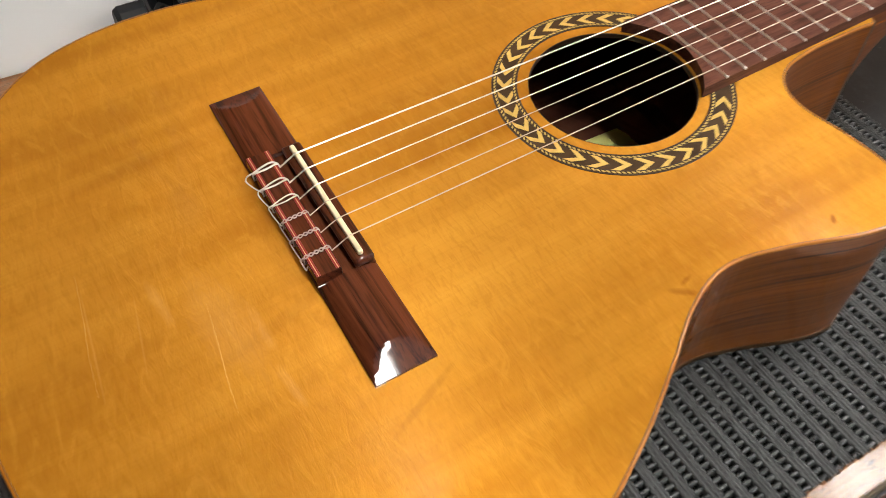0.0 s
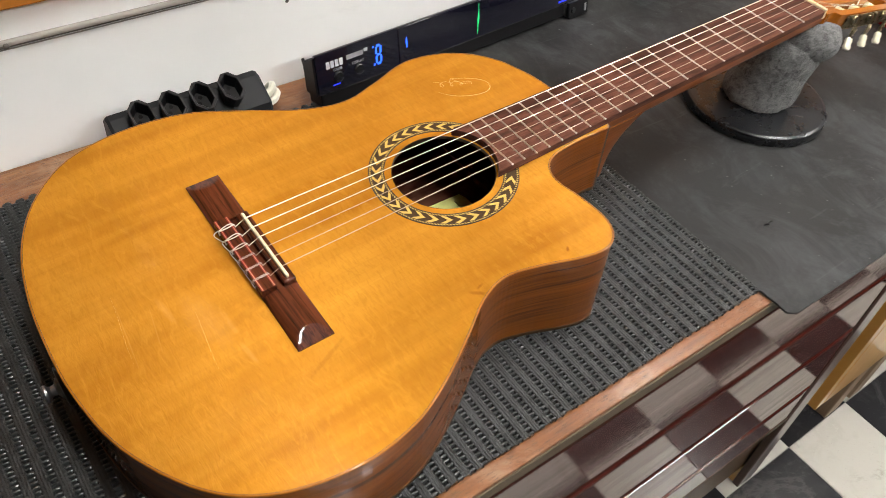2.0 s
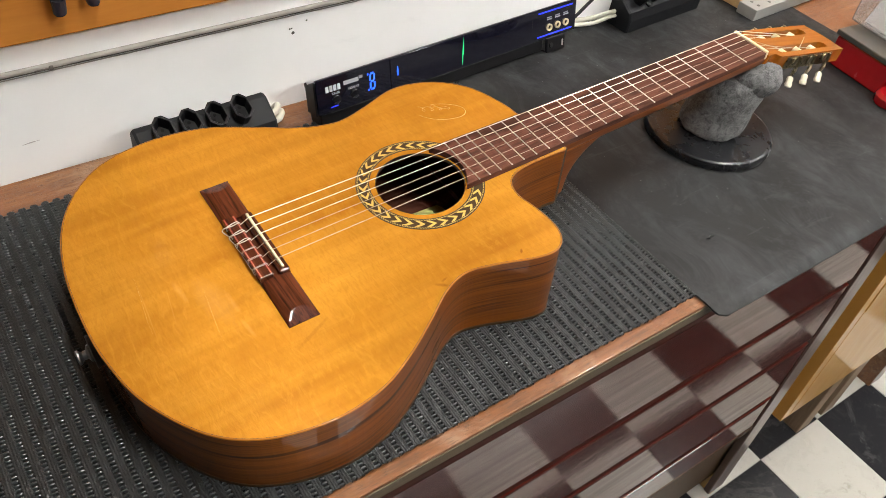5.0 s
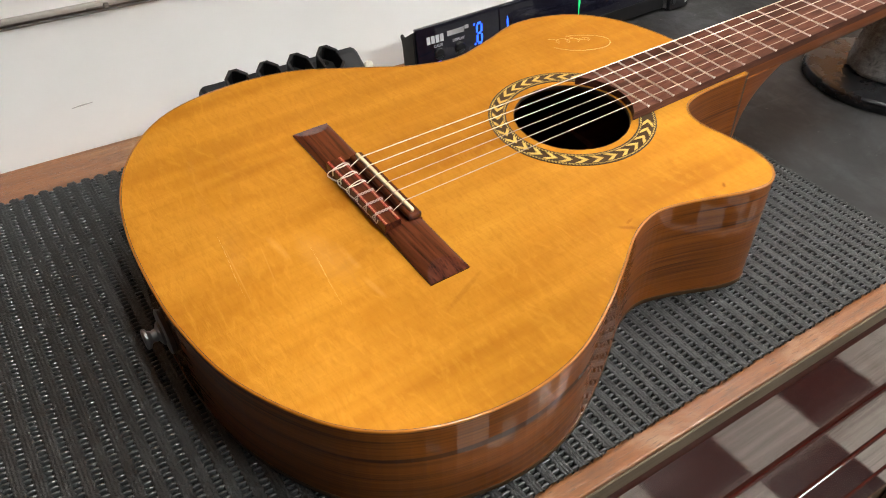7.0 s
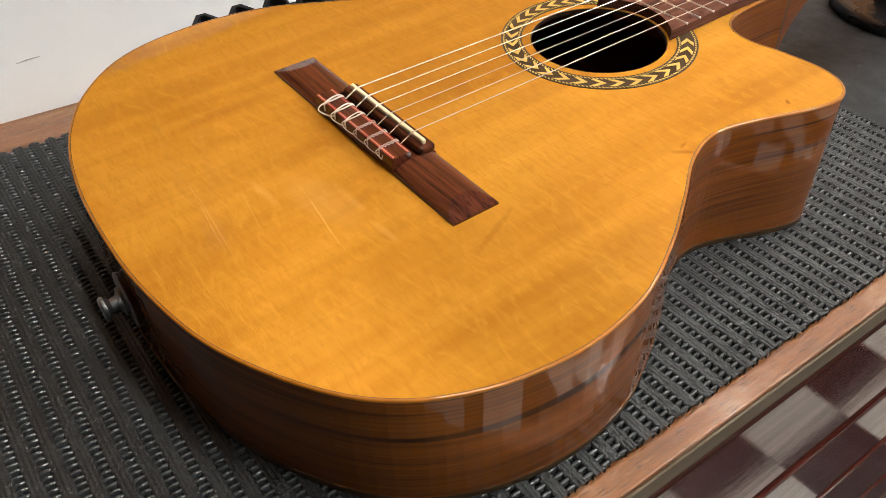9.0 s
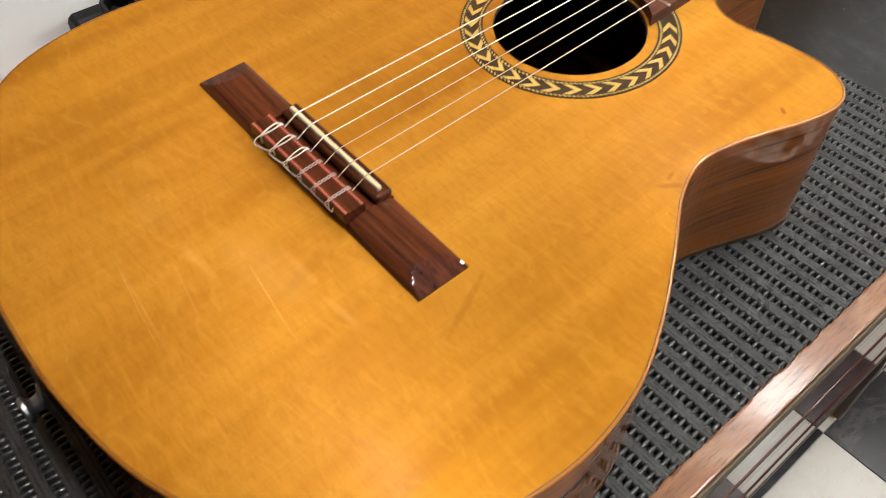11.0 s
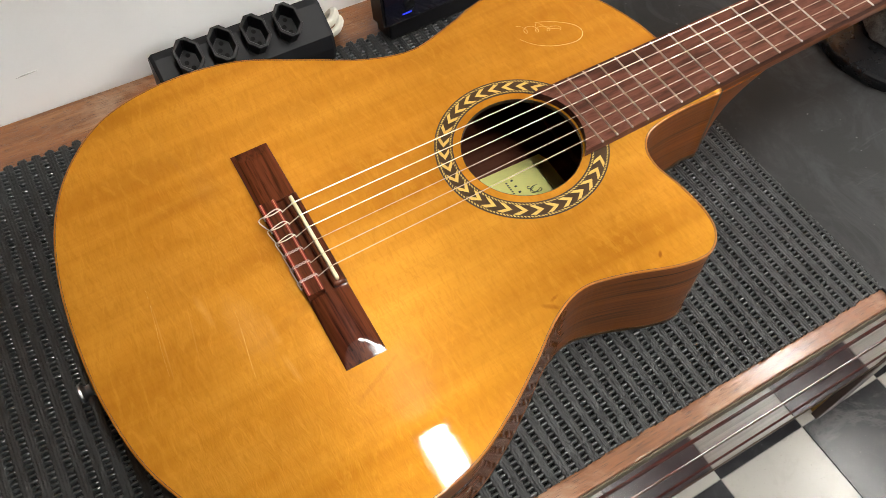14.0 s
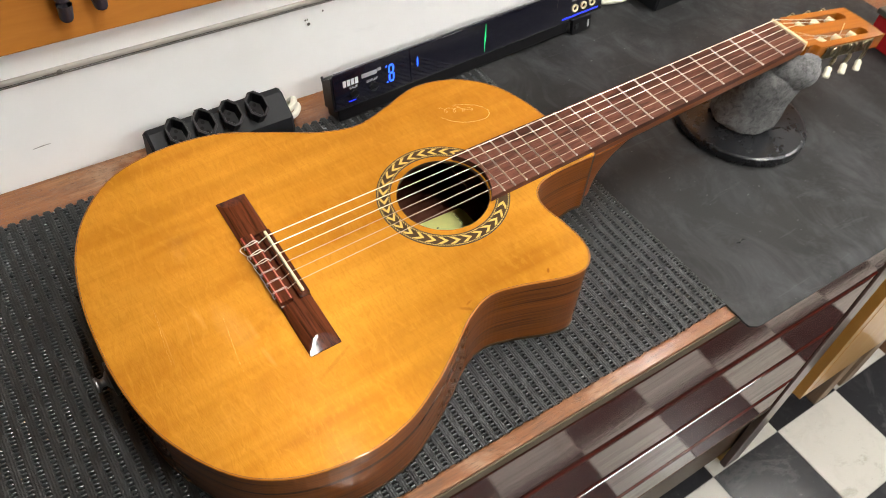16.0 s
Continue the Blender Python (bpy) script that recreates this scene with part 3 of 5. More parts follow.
# ---- workbench ----
def workbench():
    t = thing("workbench", pose(0, 0, 0), "brown wooden workbench with polished red-brown drawers", "workbench")
    rings = []
    for k in range(561):
        x = -1.15 + 2.77 * k / 560
        wear = 0.0005 * noise.noise((x * 60, 0, 2)) + 0.0004 * noise.noise((x * 190, 4, 1)) + 0.0012 * max(0.0, noise.noise((x * 14, 8, 3)) - 0.35)
        a, b = 0.0012 + max(0.0, wear), 0.0010 + max(0.0, wear * 1.3)
        rings.append([(x, WALL_Y - 0.001, -0.017), (x, WALL_Y - 0.001, 0.0), (x, -0.2180 + a, 0.0), (x, -0.2180 + 0.3 * a, -0.35 * b), (x, -0.2180, -b - 0.0004), (x, -0.2180, -0.017)])
    top = loft(rings)
    part("bench_top", top, M_BENCH, t, "worn brown wooden top")
    part("edge_strip", box(-1.15, 0.955, -0.2198, -0.2181, -0.0172, -0.0026, 0.0006), M_EDGE, t, "bare grey-brown front edge")
    part("carcass", box(-1.13, 0.93, -0.1800, WALL_Y - 0.02, -0.88, -0.0175), M_UMBER, t, "dark carcass behind the drawers")
    part("end_panel", box(1.55, 1.6, -0.2, WALL_Y - 0.02, FLOOR, -0.0175), M_BENCH, t)
    cove = [(-0.185, -0.0190), (-0.2040, -0.0190)] + [(-0.2040 - 0.0082 * (1 - math.cos(a)), -0.0190 - 0.0255 * math.sin(a)) for a in np.linspace(0.25, 1.45, 9)] + [(-0.2122, -0.0452), (-0.2126, -0.0462), (-0.2118, -0.0478), (-0.185, -0.0478)]
    part("upper_rail", loft([[(x, y, z) for y, z in cove] for x in (-1.13, 0.885)]), M_RAIL, t, "dark red moulding under the top")
    part("stile", box(0.888, 0.936, -0.1990, -0.1838, FLOOR + 0.07, -0.0178, 0.002), M_STILE, t, "grey-brown varnished upright")
    part("edge_batten", box(0.938, 0.954, -0.188, 0.2, FLOOR + 0.004, -0.0178, 0.001), M_YELLOW, t, "pale yellow side board")
    levels = (-0.0485, -0.2475, -0.3975, -0.5595, -0.655)
    for n, (za, zb) in enumerate(zip(levels, levels[1:])):
        last = n == 3
        d = part("drawer", box(-1.1, 0.886, -0.1960, -0.1815, zb + (0.0025 if last else 0.0150), za - 0.0015, 0.0012), M_DRAWER, t, "glossy red-brown drawer front")
        if not last:
            prof = [(-0.1820, 0.0114), (-0.1876, 0.0114), (-0.1880, 0.0070), (-0.1892, 0.0020), (-0.1915, -0.0025), (-0.1945, -0.0055), (-0.1968, -0.0066), (-0.1974, -0.0070), (-0.1968, -0.0078), (-0.1820, -0.0078)]
            pull = loft([[(x, y + dy, z * q + zb + 0.0035) for y, z in prof] for x, q, dy in ((-1.1, 1.0, 0.0), (0.864, 1.0, 0.0), (0.869, 0.9, 0.002), (0.8715, 0.6, 0.005))])
            part("pull_rail", pull, M_RAIL, d, "hollowed dark red pull rail", angle=50)
    part("base_moulding", box(-1.12, 0.886, -0.197, -0.184, -0.672, -0.657, 0.001), M_UMBER, t)
    part("plinth", box(-1.1, 0.9, -0.11, -0.08, FLOOR, -0.673), M_DRAWER, t)
    return t


workbench()


def side_cabinet():
    t = thing("side_cabinet", pose(0.036, 0, 0), "honey-coloured plywood cabinet beside the workbench", "cabinet")
    part("side_panel", box(0.9565, 0.985, -0.206, 0.19, -0.715, -0.0185, 0.001), M_YELLOW, t)
    part("upper_door", box(0.9855, 1.42, -0.208, -0.187, -0.385, -0.0185, 0.0015), M_YELLOW, t)
    part("lower_door", box(0.9855, 1.42, -0.2065, -0.187, -0.715, -0.388, 0.0015), M_YELLOW, t)
    part("floor_panel", box(0.9855, 1.42, -0.1865, 0.19, -0.715, -0.7, 0.001), M_YELLOW, t)
    for x in (1.22, 1.32):
        part("leg", box(x, x + 0.05, -0.19, -0.13, FLOOR, -0.7155, 0.003), M_LEG, t, "grey-brown weathered wooden leg")


side_cabinet()


def anti_slip_mat():
    """Broad ribbed strips along y, joined by rows of small round cross bars with holes between."""
    xa, xb, ya, yb, top = -0.80, 0.398, -0.204, 0.248, 0.005
    pitch, step, gap = 0.01145, 0.0042, 0.0039
    t = thing("anti_slip_mat", pose(0, 0, 0), "grey-black perforated anti-slip vinyl mat on the bench", "mat")
    # black sheet under the strips, painted shade for the mat's holes
    part("backing", box(xa, xb - 0.002, ya + 0.002, yb - 0.002, 0.0004, 0.0010), M_HOLESHADE, t)
    n = int((xb - xa) / pitch)
    rows = int((yb - ya) / (step / 4))
    # strips: three flat strands side by side, a little pinched beside every hole
    verts, faces = [], []
    across = [(0.0, 0.0009, 0.0), (0.0, top - 0.0016, 1.0), (0.05, top - 0.0005, 0.9), (0.15, top - 0.0001, 0.3), (0.27, top, 0.0), (0.345, top - 0.00045, 0.0), (0.42, top + 0.0001, 0.0), (0.58, top + 0.0001, 0.0), (0.655, top - 0.00045, 0.0),
              (0.73, top, 0.0), (0.85, top - 0.0001, 0.3), (0.95, top - 0.0005, 0.9), (1.0, top - 0.0016, 1.0), (1.0, 0.0009, 0.0)]
    m = len(across)
    for i in range(-1, n):
        x1 = xb - 0.006 - pitch * i - gap / 2
        w = pitch - gap
        if i < 0:
            x1, w = xb - 0.0008, 0.0037
        shift = random.uniform(0, 6)
        tilt = random.uniform(-0.00012, 0.00012)
        base = len(verts)
        for j in range(rows + 1):
            y = ya + (yb - ya) * j / rows
            beat = math.cos(math.pi * j / 2)
            fray = random.uniform(-0.0006, 0.0006) if j in (0, rows) else 0.0
            for u, z, e in across:
                side = 2 * u - 1
                verts.append((x1 - w + w * u + e * math.copysign(0.00035, side) * beat, y + fray, z + (tilt * side + 0.0003 * beat * e + random.uniform(-0.0003, 0.0003) if z > 0.002 else 0)))
        for j in range(rows):
            for k in range(m - 1):
                a = base + j * m + k
                faces.append((a, a + 1, a + m + 1, a + m))
    me = bpy.data.meshes.new("rib_weave")
    me.from_pydata(verts, [], faces)
    me.shade_smooth()
    me.materials.append(M_MAT)
    ob = new("rib_weave", me)
    ob.parent = t
    ob["kind"] = "stuff"
    # round cross bars from strip to strip, and their cut ends along the free edge
    verts, faces = [], []
    for i in range(-1, n):
        x = xb - 0.006 - pitch * i
        y = ya + 0.0008
        while y < yb - 0.002:
            d = 0.0023 + random.uniform(-0.00015, 0.00015)
            h = top + 0.0002 + random.uniform(-0.00012, 0.00012)
            half = gap / 2 + 0.0007
            ends = [(x - half, -0.0005), (x - 0.0006, 0.0), (x + 0.0006, 0.0), (x + half, -0.0005)]
            if i < 0:
                reach = xb + random.uniform(0.0004, 0.0018)
                ends = [(xb - 0.0065, -0.0006), (xb - 0.003, -0.0006), (xb - 0.001, -0.0012), (reach, -0.0018)]
            base = len(verts)
            for xx, dz in ends:
                for q in range(7):
                    a = math.pi * q / 6
                    z = h - 0.0012 + 0.0012 * math.sin(a) + dz if 0 < q < 6 else 0.0013
                    verts.append((xx, y + d / 2 - d / 2 * math.cos(a), z))
            for q in range(3):
                for k in range(6):
                    a = base + q * 7 + k
                    faces.append((a, a + 1, a + 8, a + 7))
            y += step
    me = bpy.data.meshes.new("cross_bar_weave")
    me.from_pydata(verts, [], faces)
    me.shade_smooth()
    me.materials.append(M_MATBAR)
    ob = new("cross_bar_weave", me)
    ob.parent = t
    ob["kind"] = "stuff"


anti_slip_mat()


def rubber_sheet():
    """A thick sheet that hangs over the front edge a little."""
    xa, xb, ya, yb = 0.3988, 1.055, -0.2395, 0.296
    bm = bmesh.new()
    nx, ny = 40, 100
    top, bottom = {}, {}
    for i in range(nx + 1):
        for j in range(ny + 1):
            u, v = i / nx, j / ny
            y = ya + (yb - ya) * v
            # round the front corner
            cut = 0.0
            if y < ya + 0.012:
                cut = 0.012 - math.sqrt(max(0.0, 0.012 ** 2 - (ya + 0.012 - y) ** 2))
            x = xa + cut + (xb - xa - cut) * u
            sag = -17.0 * max(0.0, -0.2215 - y) ** 2
            wave = 0.0005 * (noise.noise((x * 9, y * 9, 1.3)) + 1) + 0.0012 * max(0.0, -0.2 - y) / 0.036 * (noise.noise((x * 25, 3, 1)) + 1)
            z = 0.0026 + sag + wave
            top[i, j] = bm.verts.new((x, y, z))
            bottom[i, j] = bm.verts.new((x, y, z - 0.0024))
    for i in range(nx):
        for j in range(ny):
            bm.faces.new((top[i, j], top[i + 1, j], top[i + 1, j + 1], top[i, j + 1]))
            bm.faces.new((bottom[i, j], bottom[i, j + 1], bottom[i + 1, j + 1], bottom[i + 1, j]))
    for i in range(nx):
        bm.faces.new((top[i, 0], bottom[i, 0], bottom[i + 1, 0], top[i + 1, 0]))
        bm.faces.new((top[i, ny], top[i + 1, ny], bottom[i + 1, ny], bottom[i, ny]))
    for j in range(ny):
        bm.faces.new((top[0, j], top[0, j + 1], bottom[0, j + 1], bottom[0, j]))
        bm.faces.new((top[nx, j], bottom[nx, j], bottom[nx, j + 1], top[nx, j + 1]))
    tagged(part("rubber_sheet", bm, M_RUBBER), "scuffed black rubber sheet covering the bench top", "sheet")


rubber_sheet()

# ---- guitar ----
GUITAR = Matrix(((0.99815, 0.00459, -0.06060, 0), (-0.00520, 0.99994, -0.00994, 0), (0.06055, 0.01024, 0.99811, 0.08824), (0, 0, 0, 1)))
NUT, SADDLE = 0.652, 0.0015
HOLE = (0.1685, -0.001)
HOLE_R = 0.0448


def back_z(x, y, world_z=0.0072):
    """The height, in the guitar's own frame, of a back that lies on the bench and lifts towards the neck."""
    lift = 0.024 * min(1.0, max(0.0, (x - 0.250) / 0.062)) ** 1.3
    return (world_z + lift - 0.08824 - 0.06055 * x - 0.01024 * y) / 0.99811


def body_outline(steps=6):
    bass = [(0.3300, -0.020), (0.3270, 0.010), (0.3215, 0.034), (0.3165, 0.066), (0.3015, 0.105), (0.270, 0.1345), (0.226, 0.1452), (0.182, 0.1325), (0.145, 0.1242),
            (0.107, 0.1345), (0.066, 0.1585), (0.016, 0.1845), (-0.040, 0.1912), (-0.090, 0.1795), (-0.1255, 0.148), (-0.1478, 0.1065), (-0.1588, 0.058), (-0.1618, 0.005)]
    treble = [(-0.1592, -0.045), (-0.1470, -0.0985), (-0.1170, -0.1510), (-0.0790, -0.1790), (-0.0290, -0.1905), (0.0160, -0.1855), (0.0520, -0.1695), (0.0850, -0.1490),
              (0.1140, -0.1295), (0.1400, -0.1212), (0.1690, -0.1270), (0.2050, -0.1395), (0.2280, -0.1420), (0.2425, -0.1320), (0.2482, -0.1140), (0.2468, -0.0880),
              (0.2430, -0.0650), (0.2470, -0.0480), (0.2600, -0.0375), (0.2850, -0.0338), (0.3160, -0.0342), (0.3290, -0.0340)]
    return spline(bass + treble, steps)


def edge_roll(line, profile):
    """A closed moulding round an outline; profile: pairs of inset and height."""
    bm = bmesh.new()
    rows = [[bm.verts.new((x, y, z)) for x, y in inset(line, d)] for d, z in profile]
    n = len(line)
    for a, b in zip(rows, rows[1:] + rows[:1]):
        for k in range(n):
            bm.faces.new((a[k], a[(k + 1) % n], b[(k + 1) % n], b[k]))
    return bm


def board_half(x):
    return 0.0262 + (NUT - x) * 0.0145


def guitar():
    g = thing("classical_guitar", GUITAR, "classical cutaway guitar with glossy amber soundboard lying on a mat", "guitar")
    line = body_outline()
    hole = circle(*HOLE, HOLE_R, 72)
    part("soundboard", plate(inset(line, 0.0030), [hole], 0.0, -0.0026), M_TOP, g, "glossy amber lacquered soundboard", angle=30)
    part("side", ring_band(line, inset(line, 0.0026), -0.0013, lambda x, y: back_z(x, y, 0.0098)), M_SIDE, g, "glossy dark-figured rosewood side", angle=60)
    part("back", plate(inset(line, 0.001), [], lambda x, y: back_z(x, y, 0.0098), lambda x, y: back_z(x, y, 0.0062)), M_INSIDE, g, "dull dark rosewood back")
    part("binding", edge_roll(line, ((0.0011, 0.0002), (0.0005, 0.0002), (0.0001, 0.0000), (-0.0002, -0.0004), (-0.0002, -0.0012), (0.0011, -0.0012))), M_BIND, g, "amber wooden edge binding", angle=70)
    part("purfling", ring_band(inset(line, 0.00115), inset(line, 0.00145), 0.0001, -0.001), M_DARKLINE, g, "thin dark line inside the edge", angle=60)
    part("purfling", ring_band(inset(line, 0.00148), inset(line, 0.0031), 0.00005, -0.0011), M_TOP, g, "amber strip along the soundboard edge", angle=60)
    part("back_binding", ring_band(inset(line, -0.0004), inset(line, 0.001), lambda x, y: back_z(x, y, 0.0090), lambda x, y: back_z(x, y, 0.0058)), M_UMBER, g, "dark back binding", angle=60)
    part("back_line", ring_band(inset(line, -0.0002), inset(line, 0.001), lambda x, y: back_z(x, y, 0.0100), lambda x, y: back_z(x, y, 0.0092)), M_BACKLINE, g, angle=60)
    part("lining", ring_band(inset(line, 0.0028), inset(line, 0.009), -0.003, -0.016), M_INSIDE, g)
    part("back_brace", box(0.243, 0.251, -0.05, 0.11, -0.0975, -0.083, 0.001), M_INSIDE, g, "dark back brace")
    part("back_brace", box(0.10, 0.108, -0.12, 0.13, -0.087, -0.074, 0.001), M_INSIDE, g)
    lab = part("label", plate([(0.135, -0.022), (0.2245, -0.022), (0.2245, 0.041), (0.135, 0.041)], [], lambda x, y: back_z(x, y, 0.0104), lambda x, y: back_z(x, y, 0.0099)), M_LABEL, g, "yellow-green paper label seen through the soundhole")
    label_print(lab)
    part("soundhole_edge", ring_band(circle(*HOLE, HOLE_R + 0.0003, 72), circle(*HOLE, HOLE_R - 0.0005, 72), -0.0002, -0.0030), M_DARKLINE, g, "dark cut edge of the soundhole", angle=60)
    rosette(g)
    bridge(g)
    fingerboard(g)
    neck(g)
    headstock(g)
    strings(g)
    # strap peg at the tail
    m = pose(-0.1612, -0.0096, -0.0306, 0, -90, 0)
    turned = [(0.0078, 0.0040), (0.0078, 0.0056), (0.0060, 0.0064), (0.0042, 0.0074), (0.0038, 0.0105), (0.0046, 0.0120), (0.0064, 0.0130), (0.0068, 0.0146), (0.0060, 0.0156), (0.0030, 0.0159), (0.0026, 0.0148), (0.001, 0.0148)]
    peg = part("strap_peg", lathe(turned, 24), M_CHROME, g, "chromed strap peg", m)
    part("end_plate", lathe([(0.0125, -0.0012), (0.0150, 0.0016), (0.0154, 0.0032), (0.0144, 0.0039), (0.004, 0.0040)], 24), M_CHROME, peg)
    # pencil-thin scribble on the upper bout
    loop = [(0.2490 + 0.0250 * math.cos(a) * (1 + 0.04 * math.sin(3 * a)), 0.0835 + 0.0150 * math.sin(a) - 0.40 * 0.0250 * math.cos(a), 0.0002) for a in np.linspace(-2.9, 1.7, 44)]
    bm = tube(loop, [0.00012 + 0.00022 * math.sin(math.pi * q / 43) for q in range(44)], 4)
    wig = [(0.2300 + 0.031 * q + 0.0032 * math.sin(q * 23), 0.0990 - 0.0150 * q + (0.0045 - 0.0025 * q) * math.cos(q * 23), 0.0002) for q in np.linspace(0, 1, 90)]
    tube(wig, 0.00016, 4, bm)
    tube([(0.2440, 0.0960, 0.0002), (0.2475, 0.0995, 0.0002), (0.2520, 0.0880, 0.0002), (0.2600, 0.0840, 0.0002)], 0.00016, 4, bm)
    part("scribble", bm, M_PALE, g, "faint pale scribbled mark in the lacquer")
    # two scratches deep enough to catch the light
    for x, y, dx, dy in ((-0.1108, 0.0220, -0.0072, -0.066), (-0.0655, -0.0220, -0.0070, -0.057)):
        pts = [(x + dx * s + 0.0004 * math.sin(7 * s), y + dy * s + 0.0006 * math.sin(9 * s), 0.0) for s in np.linspace(0, 1, 10)]
        part("scratch", tube(pts, [0.00001 + 0.000035 * math.sin(math.pi * s) for s in np.linspace(0, 1, 10)], 4), M_PALE, g, "pale scratch in the lacquer")
    return g


def label_print(lab):
    """Ornamental and small lettering that cannot be read, as loops and plain bars."""
    high = lambda a, b: back_z(a, b, 0.0107)
    bm = bmesh.new()
    for x, y, w, h in [(0.1845, 0.027 - 0.0066 * k, 0.0022, 0.0016) for k in range(7)] + [(0.1790, 0.0265 - 0.0024 * k, 0.0016, 0.0012) for k in range(12)] + [(0.2115, 0.01, 0.0004, 0.05)]:
        plate([(x - w / 2, y - h / 2), (x + w / 2, y - h / 2), (x + w / 2, y + h / 2), (x - w / 2, y + h / 2)], [], high, lambda a, b: back_z(a, b, 0.01035), bm)
    part("print", bm, M_INK, lab, "dark small print on the label")["kind"] = "stuff"
    curls = bmesh.new()
    for cy, size in ((0.0105, 1.0), (-0.0060, 1.05)):
        for turn, rx, ry, dx, dy in ((0.3, 0.0050, 0.0030, 0.0, 0.0), (1.2, 0.0026, 0.0044, 0.001, -0.0012), (0.0, 0.0014, 0.0013, -0.0040, 0.0034)):
            line = []
            for a in np.linspace(0.4, 5.6, 22):
                u, v = rx * size * math.cos(a), ry * size * math.sin(a)
                x, y = 0.1975 + dx + u * math.cos(turn) - v * math.sin(turn), cy + dy + u * math.sin(turn) + v * math.cos(turn)
                line.append((x, y, high(x, y)))
            tube(line, [0.00012 + 0.00032 * abs(math.sin(q * 0.3)) for q in range(22)], 4, curls)
    part("flourish", curls, M_INK, lab, "dark curled flourishes on the label")
    leaf = bmesh.new()
    for k in range(6):
        a0 = math.tau * k / 6
        line = []
        for a in np.linspace(0, math.tau, 14):
            x, y = 0.2075 + 0.0036 * math.cos(a0) + 0.0034 * math.cos(a), -0.0035 + 0.0036 * math.sin(a0) + 0.0034 * math.sin(a)
            line.append((x, y, high(x, y) - 0.0001))
        tube(line, 0.00014, 4, leaf)
    part("emblem", leaf, M_SCUFFINK, lab, "faint olive emblem on the label")


def rosette(g):
    base = part("rosette", ring_band(circle(*HOLE, 0.0640, 96), circle(*HOLE, 0.0508, 96), 0.00025, -0.001), M_UMBER, g, "dark rosette ring with yellow chevrons", angle=60)
    for ra, rb, hh in ((0.0642, 0.0636, 0.0004), (0.0617, 0.0613, 0.0004), (0.0535, 0.0531, 0.0004), (0.0512, 0.0506, 0.0004)):
        part("ring_line", ring_band(circle(*HOLE, ra, 96), circle(*HOLE, rb, 96), hh, -0.001), M_DARKLINE, base, angle=60)
    # rope borders of small slanted blocks
    for r0, r1, count in ((0.0620, 0.0631, 160), (0.0517, 0.0528, 132)):
        bm = bmesh.new()
        for k in range(count):
            a = k * math.tau / count
            w = math.tau / count * 0.52
            sk = math.tau / count * 0.45
            pts = [(HOLE[0] + r * math.cos(b), HOLE[1] + r * math.sin(b)) for r, b in ((r0, a), (r1, a + sk), (r1, a + sk + w), (r0, a + w))]
            plate(pts, [], 0.0005, 0.0, bm)
        ob = part("rope_border", bm, M_ROPE, base, smooth=False)
        ob["kind"] = "stuff"
    # chevrons that chase one another round the hole
    count, r0, rm, r1 = 32, 0.0534, 0.0574, 0.0613
    step = math.tau / count
    lead, thick = step * 0.40, step * 0.36
    outline = [(r0, -lead), (rm, lead * 0.35), (r1, -lead), (r1, -lead + thick), (rm, lead * 0.35 + thick), (r0, -lead + thick)]
    pts = [(r * math.cos(b), r * math.sin(b)) for r, b in outline]
    first = part("chevron", plate(pts, [], 0.0005, 0.0), M_GOLDWOOD, base, smooth=False)
    first.matrix_basis = pose(HOLE[0], HOLE[1], 0)
    for k in range(1, count):
        if 330 < (k * 360 / count + 15) % 360 or (k * 360 / count + 15) % 360 < 30:
            continue
        again(first, "chevron", pose(HOLE[0], HOLE[1], 0, 0, 0, k * 360 / count), base)


def bridge(g):
    xa, xb = -0.0212, 0.0072
    b = part("bridge", bridge_wing(xa, xb, 0.0405, 0.0950), M_BRIDGE, g, "dark rosewood bridge with tied strings", angle=9)
    part("wing", bridge_wing(xa, xb, -0.0415, -0.0950), M_BRIDGE, b, angle=9)
    part("centre", box(xa, xb, -0.0413, 0.0403, -0.0002, 0.0030, 0.0004), M_BRIDGE, b)
    part("tie_block", box(xa + 0.0004, -0.0088, -0.0410, 0.0402, 0.0031, 0.0094, 0.0002, 1), M_BRIDGE, b)
    part("saddle_ridge", box(-0.0030, xb - 0.0002, -0.0415, 0.0400, 0.0036, 0.0084, 0.0016, 3), M_BRIDGE, b)
    for x in (xa + 0.0018, -0.0102):
        part("inlay", box(x - 0.0010, x + 0.0010, -0.0406, 0.0398, 0.0094, 0.0097, 0.0001), M_REDLINE, b, "dark red inlay strip")
        part("inlay_line", box(x - 0.00018, x + 0.00018, -0.0406, 0.0398, 0.0094, 0.00975), M_HAIR, b, "pale hairline")
    part("saddle", box(SADDLE - 0.0013, SADDLE + 0.0013, -0.0388, 0.0362, 0.0080, 0.0112, 0.0009, 3), M_BONE, b, "cream bone saddle")


